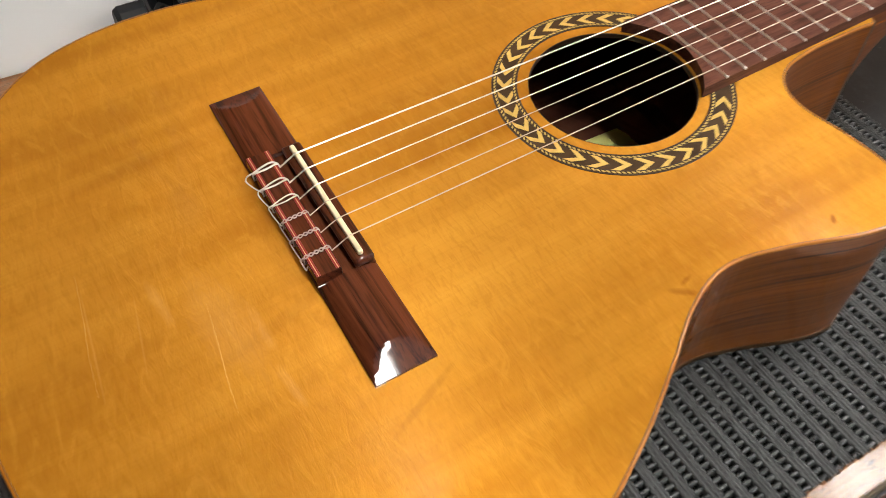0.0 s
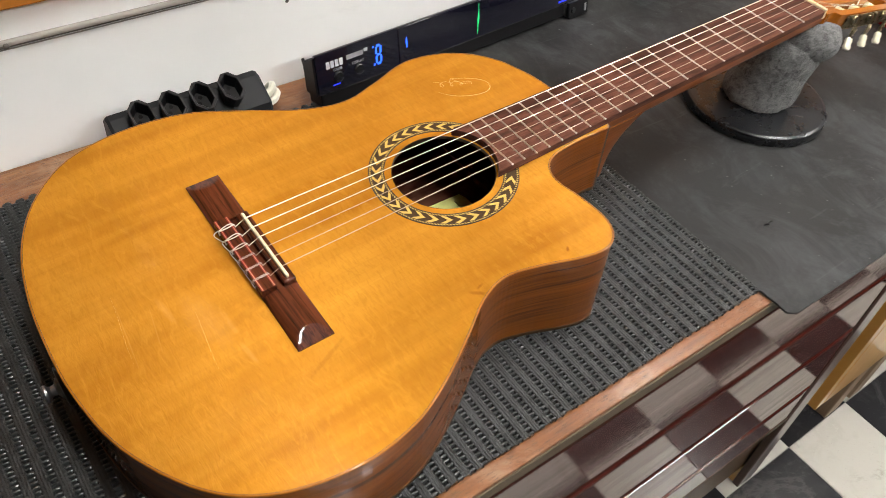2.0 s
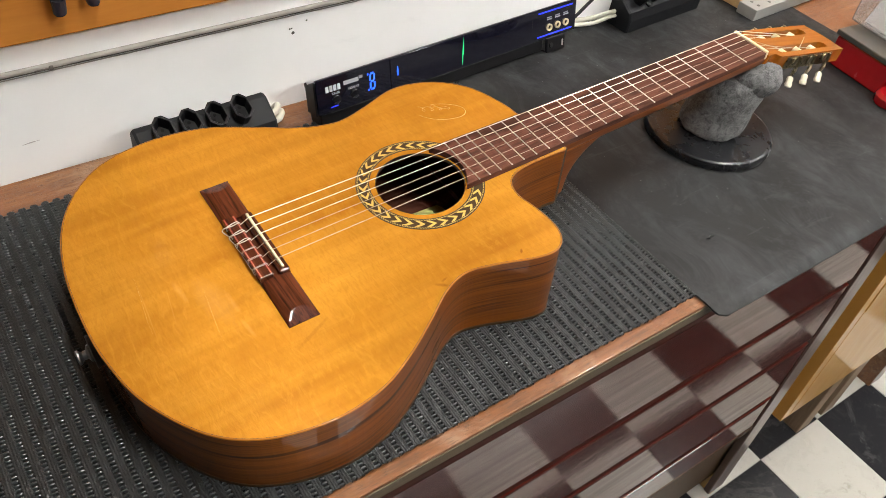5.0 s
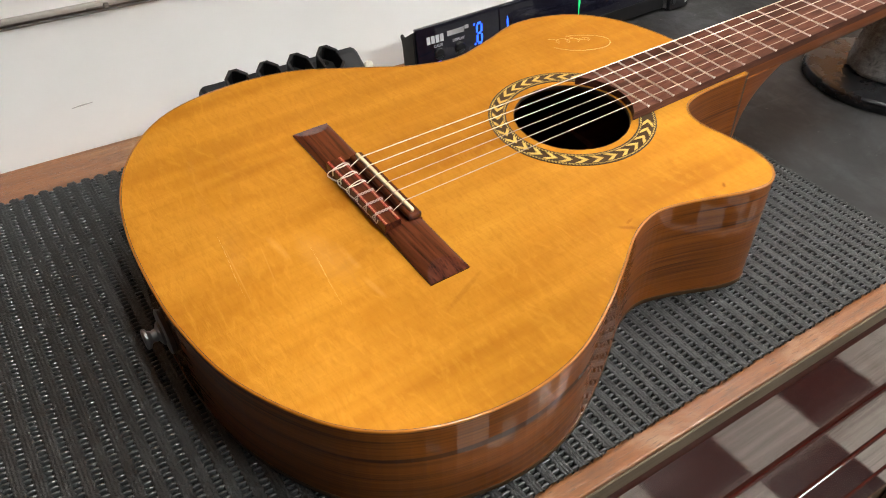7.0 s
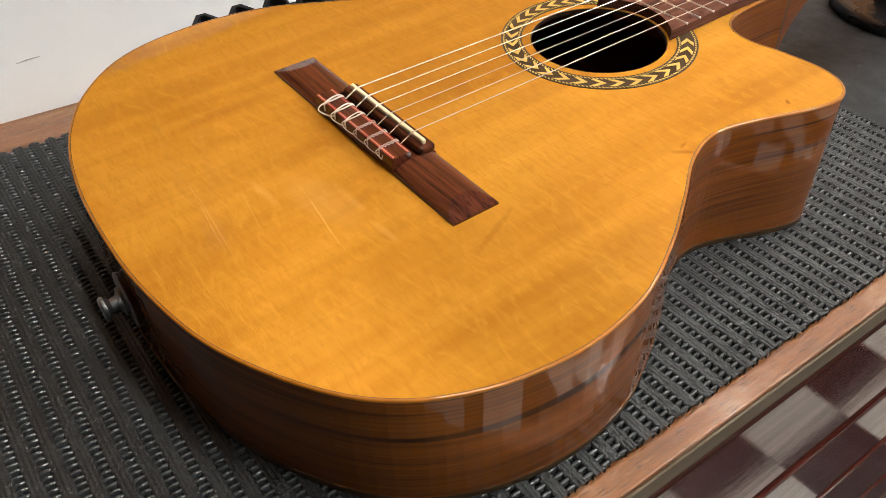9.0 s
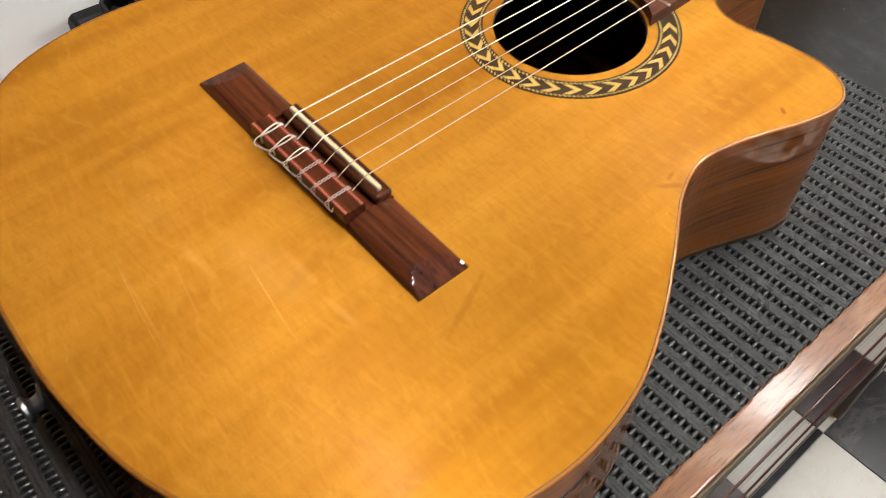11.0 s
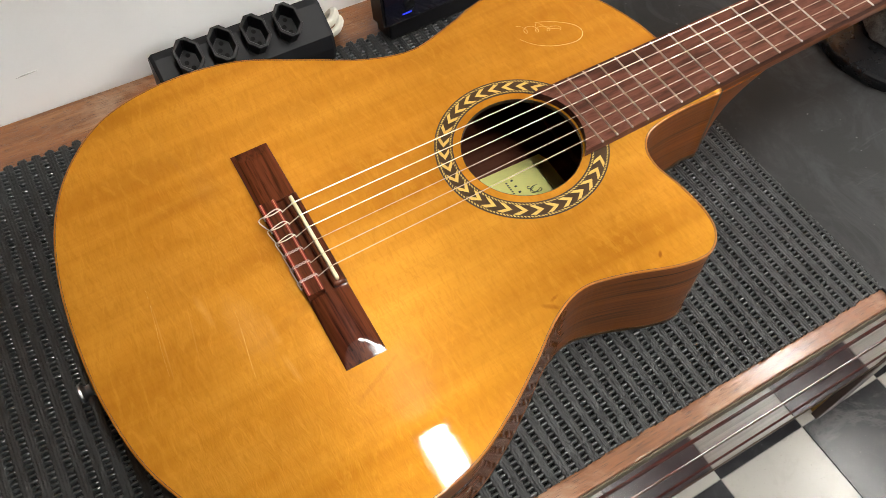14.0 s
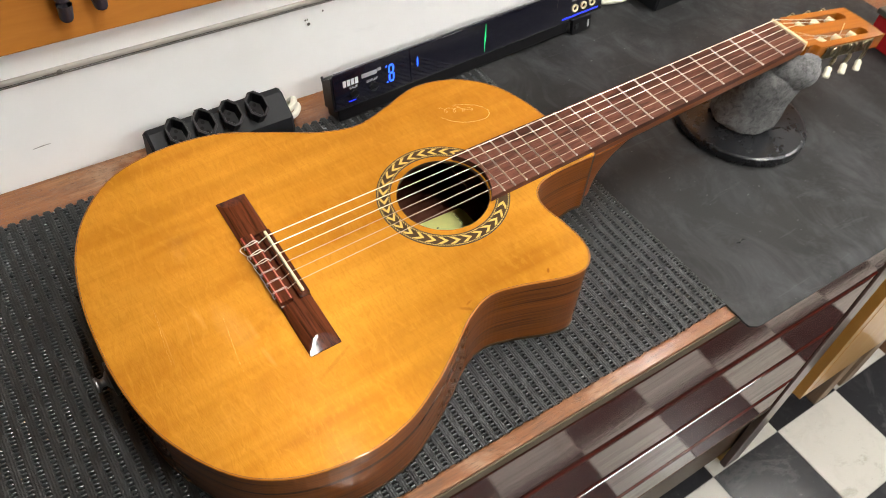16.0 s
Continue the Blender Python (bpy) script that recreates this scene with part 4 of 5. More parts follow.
def bridge_wing(xa, xb, ya, yb):
    """A low wing with an arched crown; a slanting cut at its end leaves a dome-shaped facet."""
    s = 1 if yb > ya else -1
    low, crown = 0.0013, 0.0052
    rings = []
    for q in (0.0, 0.5, 0.985, 1.0, 1.12, 1.25, 1.4, 1.55, 1.7, 1.85, 2.0):
        y = ya + (yb - s * 0.0135 - ya) * q if q <= 1 else yb - s * 0.0135 * (2 - q)
        cut = crown + 0.0002 if q <= 1 else low + (crown - low) * (2 - q)
        ring = [((xa, y, -0.0002))]
        for k in range(21):
            u = -math.cos(math.pi * k / 20)
            arch = low + (crown - low) * max(0.0, 1 - abs(u) ** 2.3) ** 0.7
            ring.append(((xa + xb) / 2 + u * (xb - xa) / 2, y, min(arch, cut)))
        ring.append((xb, y, -0.0002))
        rings.append(ring)
    return loft(rings)


def fret_x(n):
    return NUT * 2 ** (-n / 12)


def fingerboard(g):
    end = []
    for k in range(13):
        y = -board_half(0.205) + 2 * board_half(0.205) * k / 12
        end.append((HOLE[0] + math.sqrt(0.0462 ** 2 - (y - HOLE[1]) ** 2), y))
    outline = [(NUT, -board_half(NUT))] + [(NUT, board_half(NUT))] + list(reversed(end))
    f = part("fingerboard", plate(outline, [], 0.0072, 0.0004), M_BOARD, g, "reddish-brown rosewood fingerboard")
    for n in range(1, 20):
        x, h = fret_x(n), board_half(fret_x(n)) - 0.0002
        rings = []
        for y, q in ((-h, 0.5), (-h + 0.0008, 1.0), (h - 0.0022, 1.0), (h - 0.0004, 0.1)):
            rings.append([(x - 0.0008, y, 0.0071), (x - 0.0006, y, 0.0071 + 0.0005 * q), (x, y, 0.0071 + 0.0009 * q), (x + 0.0006, y, 0.0071 + 0.0005 * q), (x + 0.0008, y, 0.0071)])
        part("fret", loft(rings), M_FRET, f)
        part("fret_tip", lathe([(0.0008, -0.0008), (0.0009, 0.0002), (0.0004, 0.0006)], 8), M_TIP, f, m=pose(x, -h + 0.0001, 0.0073, 90, 0, 0))
    part("nut", box(NUT, NUT + 0.0040, -0.0266, 0.0266, -0.002, 0.0094, 0.001), M_BONE, g, "cream bone nut")


def neck(g):
    rings = []
    for x in np.linspace(0.322, 0.668, 16):
        hw = board_half(min(x, NUT)) - 0.0003
        t = 0.0225 + 0.002 * (NUT - x) / 0.3
        ring = [(x, hw * math.cos(a), 0.0003 - t * math.sin(a) ** 0.75) for a in np.linspace(0, math.pi, 17)]
        rings.append(ring)
    part("neck", loft(rings), M_NECK, g, "reddish cedar neck", angle=50)
    rings = []
    for k in range(17):
        u = k / 16
        z = -0.010 - 0.0690 * u
        reach = 0.3565 + 0.062 * (1 - u) ** 3.0 + 0.004 * (1 - u)
        hw = 0.0300 - 0.0045 * u ** 0.8
        ring = [(0.3310, hw, z)]
        for a in np.linspace(math.pi / 2, -math.pi / 2, 15):
            ring.append((0.337 + (reach - 0.337) * max(0.0, math.cos(a)) ** 0.55, hw * math.sin(a), z))
        ring.append((0.3310, -hw, z))
        rings.append(ring)
    part("heel", loft(rings), M_NECK, g, "curved reddish neck heel", angle=50)
    part("heel_line", box(0.3290, 0.3316, -0.0338, 0.0318, -0.0770, -0.0012, 0.0002), M_DARKLINE, g, "dark joint between side and heel")


HEAD = pose(NUT + 0.0055, 0, 0.0028, 0, 13.5, 0)


def headstock(g):
    L, w0, w1 = 0.169, 0.0268, 0.0335
    outline = spline([(0.0, -w0 + 0.001), (0.010, -w0 + 0.001), (0.018, -w0 + 0.0006), (0.0215, -w0 - 0.0048), (0.026, -w0 - 0.0060), (0.040, -w0 - 0.0062), (L * 0.6, -w1 + 0.0005), (L - 0.004, -w1 + 0.001), (L + 0.001, -w1 + 0.004), (L + 0.004, 0),
                      (L + 0.001, w1 - 0.004), (L - 0.004, w1 - 0.001), (L * 0.6, w1 - 0.0005), (0.040, w0 + 0.0062), (0.026, w0 + 0.0060), (0.0215, w0 + 0.0048), (0.018, w0 - 0.0006), (0.010, w0 - 0.001), (0.0, w0 - 0.001), (-0.001, 0)], 4)
    slots = [rounded(0.032, 0.147, s - 0.0068, s + 0.0068, 0.0066, 5) for s in (-0.0172, 0.0172)]
    h = part("headstock", plate(outline, slots, 0.0, -0.019), M_HEAD, g, "orange-varnished slotted headstock", HEAD, angle=40)
    for s in (-1, 1):
        m = part("tuner_plate", box(0.036, 0.143, s * 0.0343 - 0.0008, s * 0.0343 + 0.0008, -0.0175, -0.0015, 0.0006), M_BRASS, h, "tarnished engraved tuner plate")
        for k in range(3):
            u = 0.053 + 0.035 * k
            part("roller", tube([(u, s * 0.0108, -0.0075), (u, s * 0.0236, -0.0075)], 0.0048, 14), M_BONE, h, "white string roller")
            part("gear", lathe([(0.0058, -0.0012), (0.0062, 0), (0.0058, 0.0012), (0.002, 0.002)], 16), M_BRASS, m, m=pose(u, s * 0.0365, -0.0075, -90 * s, 0, 0))
            part("worm", tube([(u + 0.007, s * 0.0375, -0.001), (u + 0.007, s * 0.0378, -0.006), (u + 0.007, s * 0.0380, -0.013)], [0.0022, 0.0030, 0.0022], 10), M_BRASS, m)
            part("bracket", box(u + 0.002, u + 0.012, s * 0.0365 - 0.0022, s * 0.0365 + 0.0022, -0.0145, -0.0125, 0.0006), M_BRASS, m)
            part("shaft", tube([(u + 0.007, s * 0.038, -0.013), (u + 0.006, s * 0.0395, -0.018), (u + 0.0025, s * 0.0405, -0.022), (u + 0.001, s * 0.041, -0.027)], [0.0019, 0.0026, 0.0022, 0.0015], 8), M_BRASS, m)
            bt = [(0.0016, 0.0), (0.0042, 0.002), (0.0052, 0.006), (0.0046, 0.010), (0.0056, 0.0145), (0.0046, 0.0185), (0.001, 0.0198)]
            btn = lathe(bt, 14)
            for v in btn.verts:
                v.co.x *= 1.25
                v.co.y *= 0.8
                v.co.z *= 0.75
            part("tuner_button", btn, M_PEARL, h, "cream pearl tuner button", pose(u + 0.001, s * 0.041, -0.0255, 180 + 22 * s, 18, 0))


def strings(g):
    names = [(0.029 - 0.0116 * k, 0.0226 - 0.00888 * k) for k in range(6)]
    head = HEAD
    for k, (ys, yn) in enumerate(names):
        wound = k < 3
        r = (0.00043, 0.00037, 0.00032, 0.00026, 0.00028, 0.00031)[k]
        material = M_WOUND if wound else M_NYLON
        side = 1 if wound else -1
        u = (0.053 + 0.035 * (2 - k)) if wound else (0.053 + 0.035 * (k - 3))
        ur = u
        vend = side * (0.0145 + 0.0015 * (k % 3))
        e = head @ Vector((ur, vend, -0.0028))
        line = [(-0.0085, ys, 0.0068), (SADDLE - 0.0008, ys, 0.0113 + r), (SADDLE + 0.0012, ys, 0.0113 + r), (NUT - 0.0005, yn, 0.0101), (NUT + 0.004, yn, 0.0098), tuple(e)]
        s = part("string", tube(line, r, 8), material, g, "silver-wound bass string" if wound else "clear nylon treble string")
        # the turn about the tie block
        for d in (-1, 1):
            if wound:
                path = [(-0.0212, ys + 0.0006, 0.0045), (-0.0213, ys + 0.0002 * d, 0.0092), (-0.0190, ys - 0.0004 + d * 0.0007, 0.0105), (-0.0150, ys - 0.0002 + d * 0.0013, 0.0109), (-0.0110, ys + 0.0004 + d * 0.0011, 0.0107), (-0.0086, ys + 0.0002, 0.0094), (-0.0084, ys, 0.0068)]
            else:
                path = [(-0.0212, ys + 0.0004, 0.0050), (-0.0212, ys, 0.0093)]
                for q in np.linspace(0, 1, 15):
                    a = 2.2 * math.tau * q + (math.pi if d > 0 else 0.0)
                    path.append((-0.0203 + 0.0108 * q, ys + 0.00075 * math.cos(a) + 0.0004 * q, 0.01035 + 0.00045 * math.sin(a)))
                path += [(-0.0086, ys + 0.0002, 0.0094), (-0.0084, ys, 0.0068)]
            part("tie_loop", tube(spline(path, 4 if wound else 2, False), r * (1.15 if wound else 1.2), 6), M_TIE if wound else M_NYLONTIE, s)
        if k == 4:
            tip = [head @ Vector(v) for v in ((ur, vend, -0.002), (ur + 0.006, vend + 0.003, 0.002), (ur + 0.016, vend + 0.009, 0.0075))]
            part("string_end", tube([tuple(v) for v in tip], 0.0005, 6), material, s)
        nx = names[k + 1][0] if k < 5 else ys - 0.004
        out = (0.0040, 0.0022, 0.0014, 0.0010, 0.0010, 0.0010)[k]
        tail = spline([(-0.0208, ys + 0.0004, 0.0096), (-0.0222 - 0.4 * out, ys + 0.0010, 0.0085), (-0.0214 - out, ys + 0.0004, 0.0066), (-0.0214 - 0.7 * out, ys - 0.0028, 0.0054), (-0.0217, ys + 0.75 * (nx - ys), 0.0056), (-0.0212, nx + 0.0008, 0.0075)], 4, False)
        part("tie_tail", tube(tail, r * (0.95 if wound else 1.1), 6), M_TIE if wound else M_NYLONTIE, s)


guitar()

# ---- things on the bench ----
def neck_rest():
    t = thing("neck_rest", pose(0.636, -0.003, 0.0035), "black disc neck rest covered with worn grey fleece", "neck rest")
    part("base_disc", lathe([(0.0835, 0.0), (0.0845, 0.002), (0.0845, 0.008), (0.083, 0.0105), (0.08, 0.0118), (0.04, 0.0135), (0.005, 0.0135)], 64), M_DISC, t, "glossy black round base")
    fluff = lambda x, y, z: 0.0022 * noise.noise((x * 42, y * 42, z * 42)) + 0.0011 * noise.noise((x * 150, y * 150, z * 150)) + 0.0007 * noise.noise((x * 420, y * 420, z * 420))
    rings = []
    n = 96
    prof = spline([(0.036, 0.0128), (0.0425, 0.016), (0.0440, 0.026), (0.0425, 0.042), (0.0420, 0.058), (0.0425, 0.074), (0.0405, 0.088), (0.030, 0.0955), (0.003, 0.097)], 6, False)
    for r, z in prof:
        ring = []
        for k in range(n):
            a = k * math.tau / n
            x, y = r * math.cos(a), 0.95 * r * math.sin(a)
            lean = 0.17 * (z - 0.013)
            f = 1 + fluff(x, y, z) / max(r, 0.01)
            ring.append((x * f + lean, y * f - 0.3 * lean, z + 0.004 * math.cos(a + 0.6) * (z / 0.09) ** 4))
        rings.append(ring)
    cover = part("fleece_cover", loft(rings), M_FELT, t, "worn grey fleece cover", angle=80)
    # soft rolls beside the neck
    for cx, cy, cz, rx, ry, rz, turn in ((0.021, -0.0275, 0.0925, 0.0310, 0.0240, 0.0230, -18), (0.002, 0.034, 0.074, 0.028, 0.014, 0.015, 6)):
        roll = bmesh.new()
        bmesh.ops.create_uvsphere(roll, u_segments=40, v_segments=24, radius=1)
        for v in roll.verts:
            p = v.co.copy()
            q = 1 + 7 * fluff(p.x * 0.05 + cx, p.y * 0.05 + cy, p.z * 0.05) / 0.2
            v.co = (p.x * rx * q, p.y * ry * q, p.z * rz * q)
        part("fleece_roll", roll, M_FELT, cover, "rounded fleece roll", pose(cx, cy, cz, 0, -8, turn), angle=80)


neck_rest()


def power_strip(name_pose, sockets, length, label):
    """A sloping strip with raised six-sided sockets, built along its own x."""
    t = thing("power_strip", name_pose, label, "power strip", "power strips")
    prof = [(-0.027, 0.0), (-0.0285, 0.020), (-0.025, 0.0325), (0.002, 0.0495), (0.010, 0.0505), (0.016, 0.044), (0.018, 0.0)]
    rings = []
    for x, s in ((0, 0.93), (0.003, 1.0), (length - 0.003, 1.0), (length, 0.93)):
        rings.append([(x, y * s, z * (0.5 + s / 2)) for y, z in prof])
    part("housing", loft(rings), M_PLASTIC, t, "charcoal plastic housing", angle=30)
    slope = math.degrees(math.atan2(0.017, 0.027))
    hexa = [(0.0040, 0.0176), (0.0118, 0.0090), (0.0118, -0.0090), (0.0040, -0.0176), (-0.0040, -0.0176), (-0.0118, -0.0090), (-0.0118, 0.0090), (-0.0040, 0.0176)]

    def ring(scale, z, inner=0.0):
        scale *= 1.12
        return [(x * scale - math.copysign(inner, x), y * scale - math.copysign(inner * min(1.0, abs(y) / 0.012), y), z) for x, y in hexa]

    for k in range(sockets):
        x = 0.0295 + 0.0307 * k
        m = pose(x, -0.0090, 0.0440, slope - 10, 0, 0)
        rim = loft([ring(0.58, -0.012), ring(0.74, 0.004), ring(0.84, 0.0135), ring(0.86, 0.0150), ring(0.84, 0.0158), ring(0.86, 0.0158, 0.0021), ring(0.86, 0.0150, 0.0026), ring(0.80, 0.0010, 0.0029)], caps=True)
        s = part("socket", rim, M_BLACK, t, "raised black six-sided socket", m, smooth=False)
        part("socket_floor", loft([ring(0.79, 0.0012, 0.0031), ring(0.79, 0.0022, 0.0034)]), M_SOCKET, s, "dark grey socket floor", smooth=False)
        for hx, hy in ((0.0010, 0.0062), (0.0010, -0.0062), (-0.0026, 0.0)):
            # flat black discs give the pin holes their dark inside
            part("pin_hole", tube([(hx, hy, 0.0018), (hx, hy, 0.0025)], 0.0021, 12), M_HOLESHADE, s)
    part("switch_boss", lathe([(0.005, 0), (0.005, 0.003), (0.0040, 0.0036), (0.001, 0.0036)], 16), M_BLACK, t, m=pose(0.0450, -0.0205, 0.0355, slope, 0, 0))
    return t


power_strip(pose(-0.034, 0.257, 0.0002, 0, 0, 1.5), 4, 0.160, "charcoal power strip with four sockets standing by the wall")
power_strip(pose(0.713, 0.264, 0.0038, 0, 0, 3.0), 4, 0.176, "charcoal power strip with four sockets on the rubber sheet")


def cable(points, r, label, material):
    pts = spline(points, 6, False)
    tagged(part("cable", tube(pts, r, 8), material), label, "cable")


cable([(0.124, 0.258, 0.024), (0.133, 0.258, 0.027), (0.139, 0.262, 0.029), (0.142, 0.270, 0.027), (0.141, 0.278, 0.018), (0.134, 0.284, 0.005)], 0.0042, "off-white flex at the end of the power strip", M_CABLE)
cable([(0.124, 0.252, 0.017), (0.136, 0.252, 0.021), (0.1425, 0.258, 0.023), (0.145, 0.267, 0.020), (0.144, 0.276, 0.012), (0.139, 0.282, 0.004)], 0.0038, "off-white flex looping behind the power strip", M_CABLE)
for dz, dy in ((0.0, 0.0), (0.006, 0.006), (0.0, 0.012)):
    cable([(0.727, 0.262 + dy * 0.5, 0.022 + dz), (0.705, 0.268 + dy * 0.5, 0.019 + dz), (0.68, 0.276 + dy, 0.010 + dz), (0.655, 0.284 + dy * 0.8, 0.0085 + dz), (0.63, 0.288 + dy * 0.5, 0.012 + dz)], 0.0032, "off-white flex lying behind the tuner", M_CABLE)
cable([(0.624, 0.284, 0.008), (0.642, 0.285, 0.021), (0.664, 0.285, 0.038), (0.682, 0.286, 0.051), (0.71, 0.290, 0.078), (0.75, 0.295, 0.14)], 0.0026, "thin black lead running up the wall", M_BLACK)


def rack_tuner():
    """A wide low tuner that leans back a little; its face looks along -y."""
    L, H = 0.442, 0.046
    t = thing("rack_tuner", pose(0.178, 0.2284, 0.0245, 0, 0, 3.6) @ pose(0, 0, 0, -11.5, 0, 0), "glossy black rack tuner with blue display standing by the wall", "tuner")
    part("case", box(0.004, L - 0.004, 0.0045, 0.030, 0.001, H - 0.014, 0.002), M_BLACK, t)
    part("face", box(0.0, L, 0.0, 0.0043, 0.0, H, 0.0012), M_GLOSS, t, "glossy black front")
    part("bezel", box(0.108, L - 0.088, -0.0012, -0.0002, 0.001, H - 0.001, 0.0004), M_GLOSS, t)
    ear = part("rack_ear", plate([(0.002, 0.0), (0.022, 0.0), (0.022, H - 0.016), (0.024, H - 0.010), (0.0225, H - 0.008), (0.018, H - 0.011), (0.002, H - 0.003)], [], 0.0, -0.0022), M_BLACK, t, "black bent metal end plate", pose(-0.0004, 0, 0) @ Matrix(((0, 0, 1, 0), (1, 0, 0, 0), (0, 1, 0, 0), (0, 0, 0, 1))))
    foot = part("foot", box(L - 0.060, L - 0.024, -0.0040, 0.0010, -0.0205, 0.0005, 0.0008), M_BLACK, t, "black bracket plate")
    part("foot_hole", tube([(L - 0.052, -0.0038, -0.0105), (L - 0.052, -0.0046, -0.0105)], 0.0040, 14), M_DISC, foot)
    part("foot_bar", box(L - 0.031, L - 0.028, -0.0050, -0.0039, -0.016, -0.006, 0.0005), M_GREYPRINT, foot)
    part("foot_flange", box(L - 0.060, L - 0.024, 0.0012, 0.030, -0.0205, -0.0185, 0.0006), M_BLACK, foot)
    part("skirt", box(0.004, L - 0.062, 0.003, 0.030, -0.0175, -0.0005, 0.002), M_BLACK, t, "black lower case")
    f = -0.0006

    def mark(name, x0, x1, z0, z1, material, label="", slant=0.0):
        bm = bmesh.new()
        vs = [(x0, f, z0), (x1, f, z0), (x1 + slant, f, z1), (x0 + slant, f, z1)]
        front = [bm.verts.new(v) for v in vs]
        back = [bm.verts.new((x, 0.0005, z)) for x, y, z in vs]
        bm.faces.new(front)
        bm.faces.new(list(reversed(back)))
        for a in range(4):
            b = (a + 1) % 4
            bm.faces.new((front[a], back[a], back[b], front[b]))
        return part(name, bm, material, t, label, smooth=False)

    for k in range(4):
        mark("logo_bar", 0.0125 + 0.0056 * k, 0.0166 + 0.0056 * k, 0.0275, 0.0350, M_LOGO, "plain white logo bar")
    mark("model_bar", 0.0385, 0.060, 0.0305, 0.0355, M_GREYPRINT, "grey model name bar")
    mark("model_badge", 0.0612, 0.066, 0.033, 0.0365, M_GREYPRINT)
    words("CALIB", 0.0205, 0.0228, 0.0042, t, f)
    words("DISPLAY", 0.0445, 0.0232, 0.0042, t, f)
    for x in (0.0265, 0.0535):
        part("button", lathe([(0.0058, 0.0), (0.0058, 0.0016), (0.005, 0.0022), (0.001, 0.0022)], 20), M_DISC, t, "dark round button", pose(x, 0.0, 0.0155, 90, 0, 0))
    # the lit note on the display
    cx, cz, w, h, s, q = 0.0725, 0.0240, 0.0105, 0.0205, 0.0021, 0.0014
    mid = w * 0.42
    for x0, z0, x1 in ((mid, h, w), (mid, h / 2, w), (mid, 0, w), (-0.0005, h, mid * 0.62), (-0.0005, 0, mid * 0.62)):
        mark("display_segment", cx + x0 + q * 0.6, cx + x1 - q * 0.6, cz - h / 2 + z0 - s / 2, cz - h / 2 + z0 + s / 2, M_BLUE, "lit blue segment", 0.0005)
    for x0, z0, sl in ((w, h / 2, 0.0006), (w, 0, 0.0004), (mid, h / 2, 0.0006), (mid, 0, 0.0004)):
        mark("display_segment", cx + x0 - s / 2, cx + x0 + s / 2, cz - h / 2 + z0 + q, cz - h / 2 + z0 + h / 2 - q, M_BLUE, "lit blue segment", sl)
    part("needle_light", tube([(0.1185, f - 0.0006, 0.0265 + v) for v in np.linspace(-0.0065, 0.0065, 7)], [0.0002, 0.0007, 0.0010, 0.0011, 0.0010, 0.0007, 0.0002], 8), M_BLUE, t, "small blue light")
    part("needle_light", tube([(0.226 + 0.0012 * math.sin(v * 90), f - 0.0008, 0.023 + v) for v in np.linspace(-0.018, 0.019, 9)], [0.0001, 0.0003, 0.0004, 0.0007, 0.0013, 0.0008, 0.0004, 0.0003, 0.0001], 8), M_GREEN, t, "green tuning light")
    for z0 in (0.0048, 0.0395):
        mark("blue_line", 0.365, 0.434, z0, z0 + 0.0018, M_BLUEDIM, "thin blue light line")
    mark("blue_line", 0.018, 0.028, 0.0068, 0.0078, M_BLUEDIM)
    for k in range(3):
        x = 0.3875 + 0.0165 * k
        part("jack", ring_band(circle(0, 0, 0.0052, 20), circle(0, 0, 0.0034, 20), 0.0018, -0.001), M_BONE, t, "brass-rimmed jack socket", pose(x, f, 0.0165, 90, 0, 0))
        mark("jack_print", x - 0.005, x + 0.005, 0.0275, 0.0292, M_GREYPRINT)
        mark("jack_print", x - 0.005, x + 0.004, 0.0305, 0.0318, M_GREYPRINT)


def words(text, x, z, size, parent, f):
    cu = bpy.data.curves.new("print", "FONT")
    cu.body, cu.size, cu.extrude, cu.align_x = text, size, 0.0002, "LEFT"
    tmp = new("print", cu)
    dep = bpy.context.evaluated_depsgraph_get()
    me = bpy.data.meshes.new_from_object(tmp.evaluated_get(dep))
    bpy.data.objects.remove(tmp)
    me.materials.clear()
    me.materials.append(M_GREYPRINT)
    ob = new("print", me)
    ob.parent = parent
    ob.matrix_basis = pose(x, f, z, 90, 0, 0)
    ob["label"] = "small grey word " + text.lower()


rack_tuner()


def tool_board():
    t = thing("tool_board", pose(0, 0, 0), "orange varnished wooden tool board on the wall", "tool board")
    part("board", box(-1.3, 1.7, WALL_Y - 0.013, WALL_Y - 0.0005, 0.166, 0.75, 0.0015), M_PANEL, t)


tool_board()


def hanging_pliers(x):
    t = thing("pliers", pose(x, WALL_Y - 0.026, 0.196), "pliers with dark blue grips hanging on the tool board", "pliers")
    for s, dx, dz in ((-1, -0.016, 0.0), (1, 0.016, 0.004)):
        pts = [(dx, 0, dz - 0.0022), (dx, 0, dz - 0.0018), (dx, 0, dz - 0.0008)] + spline([(dx, 0, dz + 0.001), (dx * 0.95, 0, 0.02), (dx * 1.0, 0, 0.05), (dx * 0.6, 0, 0.09), (dx * 0.1, 0, 0.11)], 5, False)
        rr = [0.0008, 0.0030, 0.0050] + [0.0062 + 0.0010 * math.sin(math.pi * min(1, k / (len(pts) - 4) * 1.4)) for k in range(len(pts) - 3)]
        part("grip", tube(pts, rr, 12), M_TOOL, t)
    part("jaw", box(-0.011, 0.011, -0.004, 0.004, 0.108, 0.16, 0.003), M_STEEL, t, "dull steel jaws")


hanging_pliers(-0.0565)


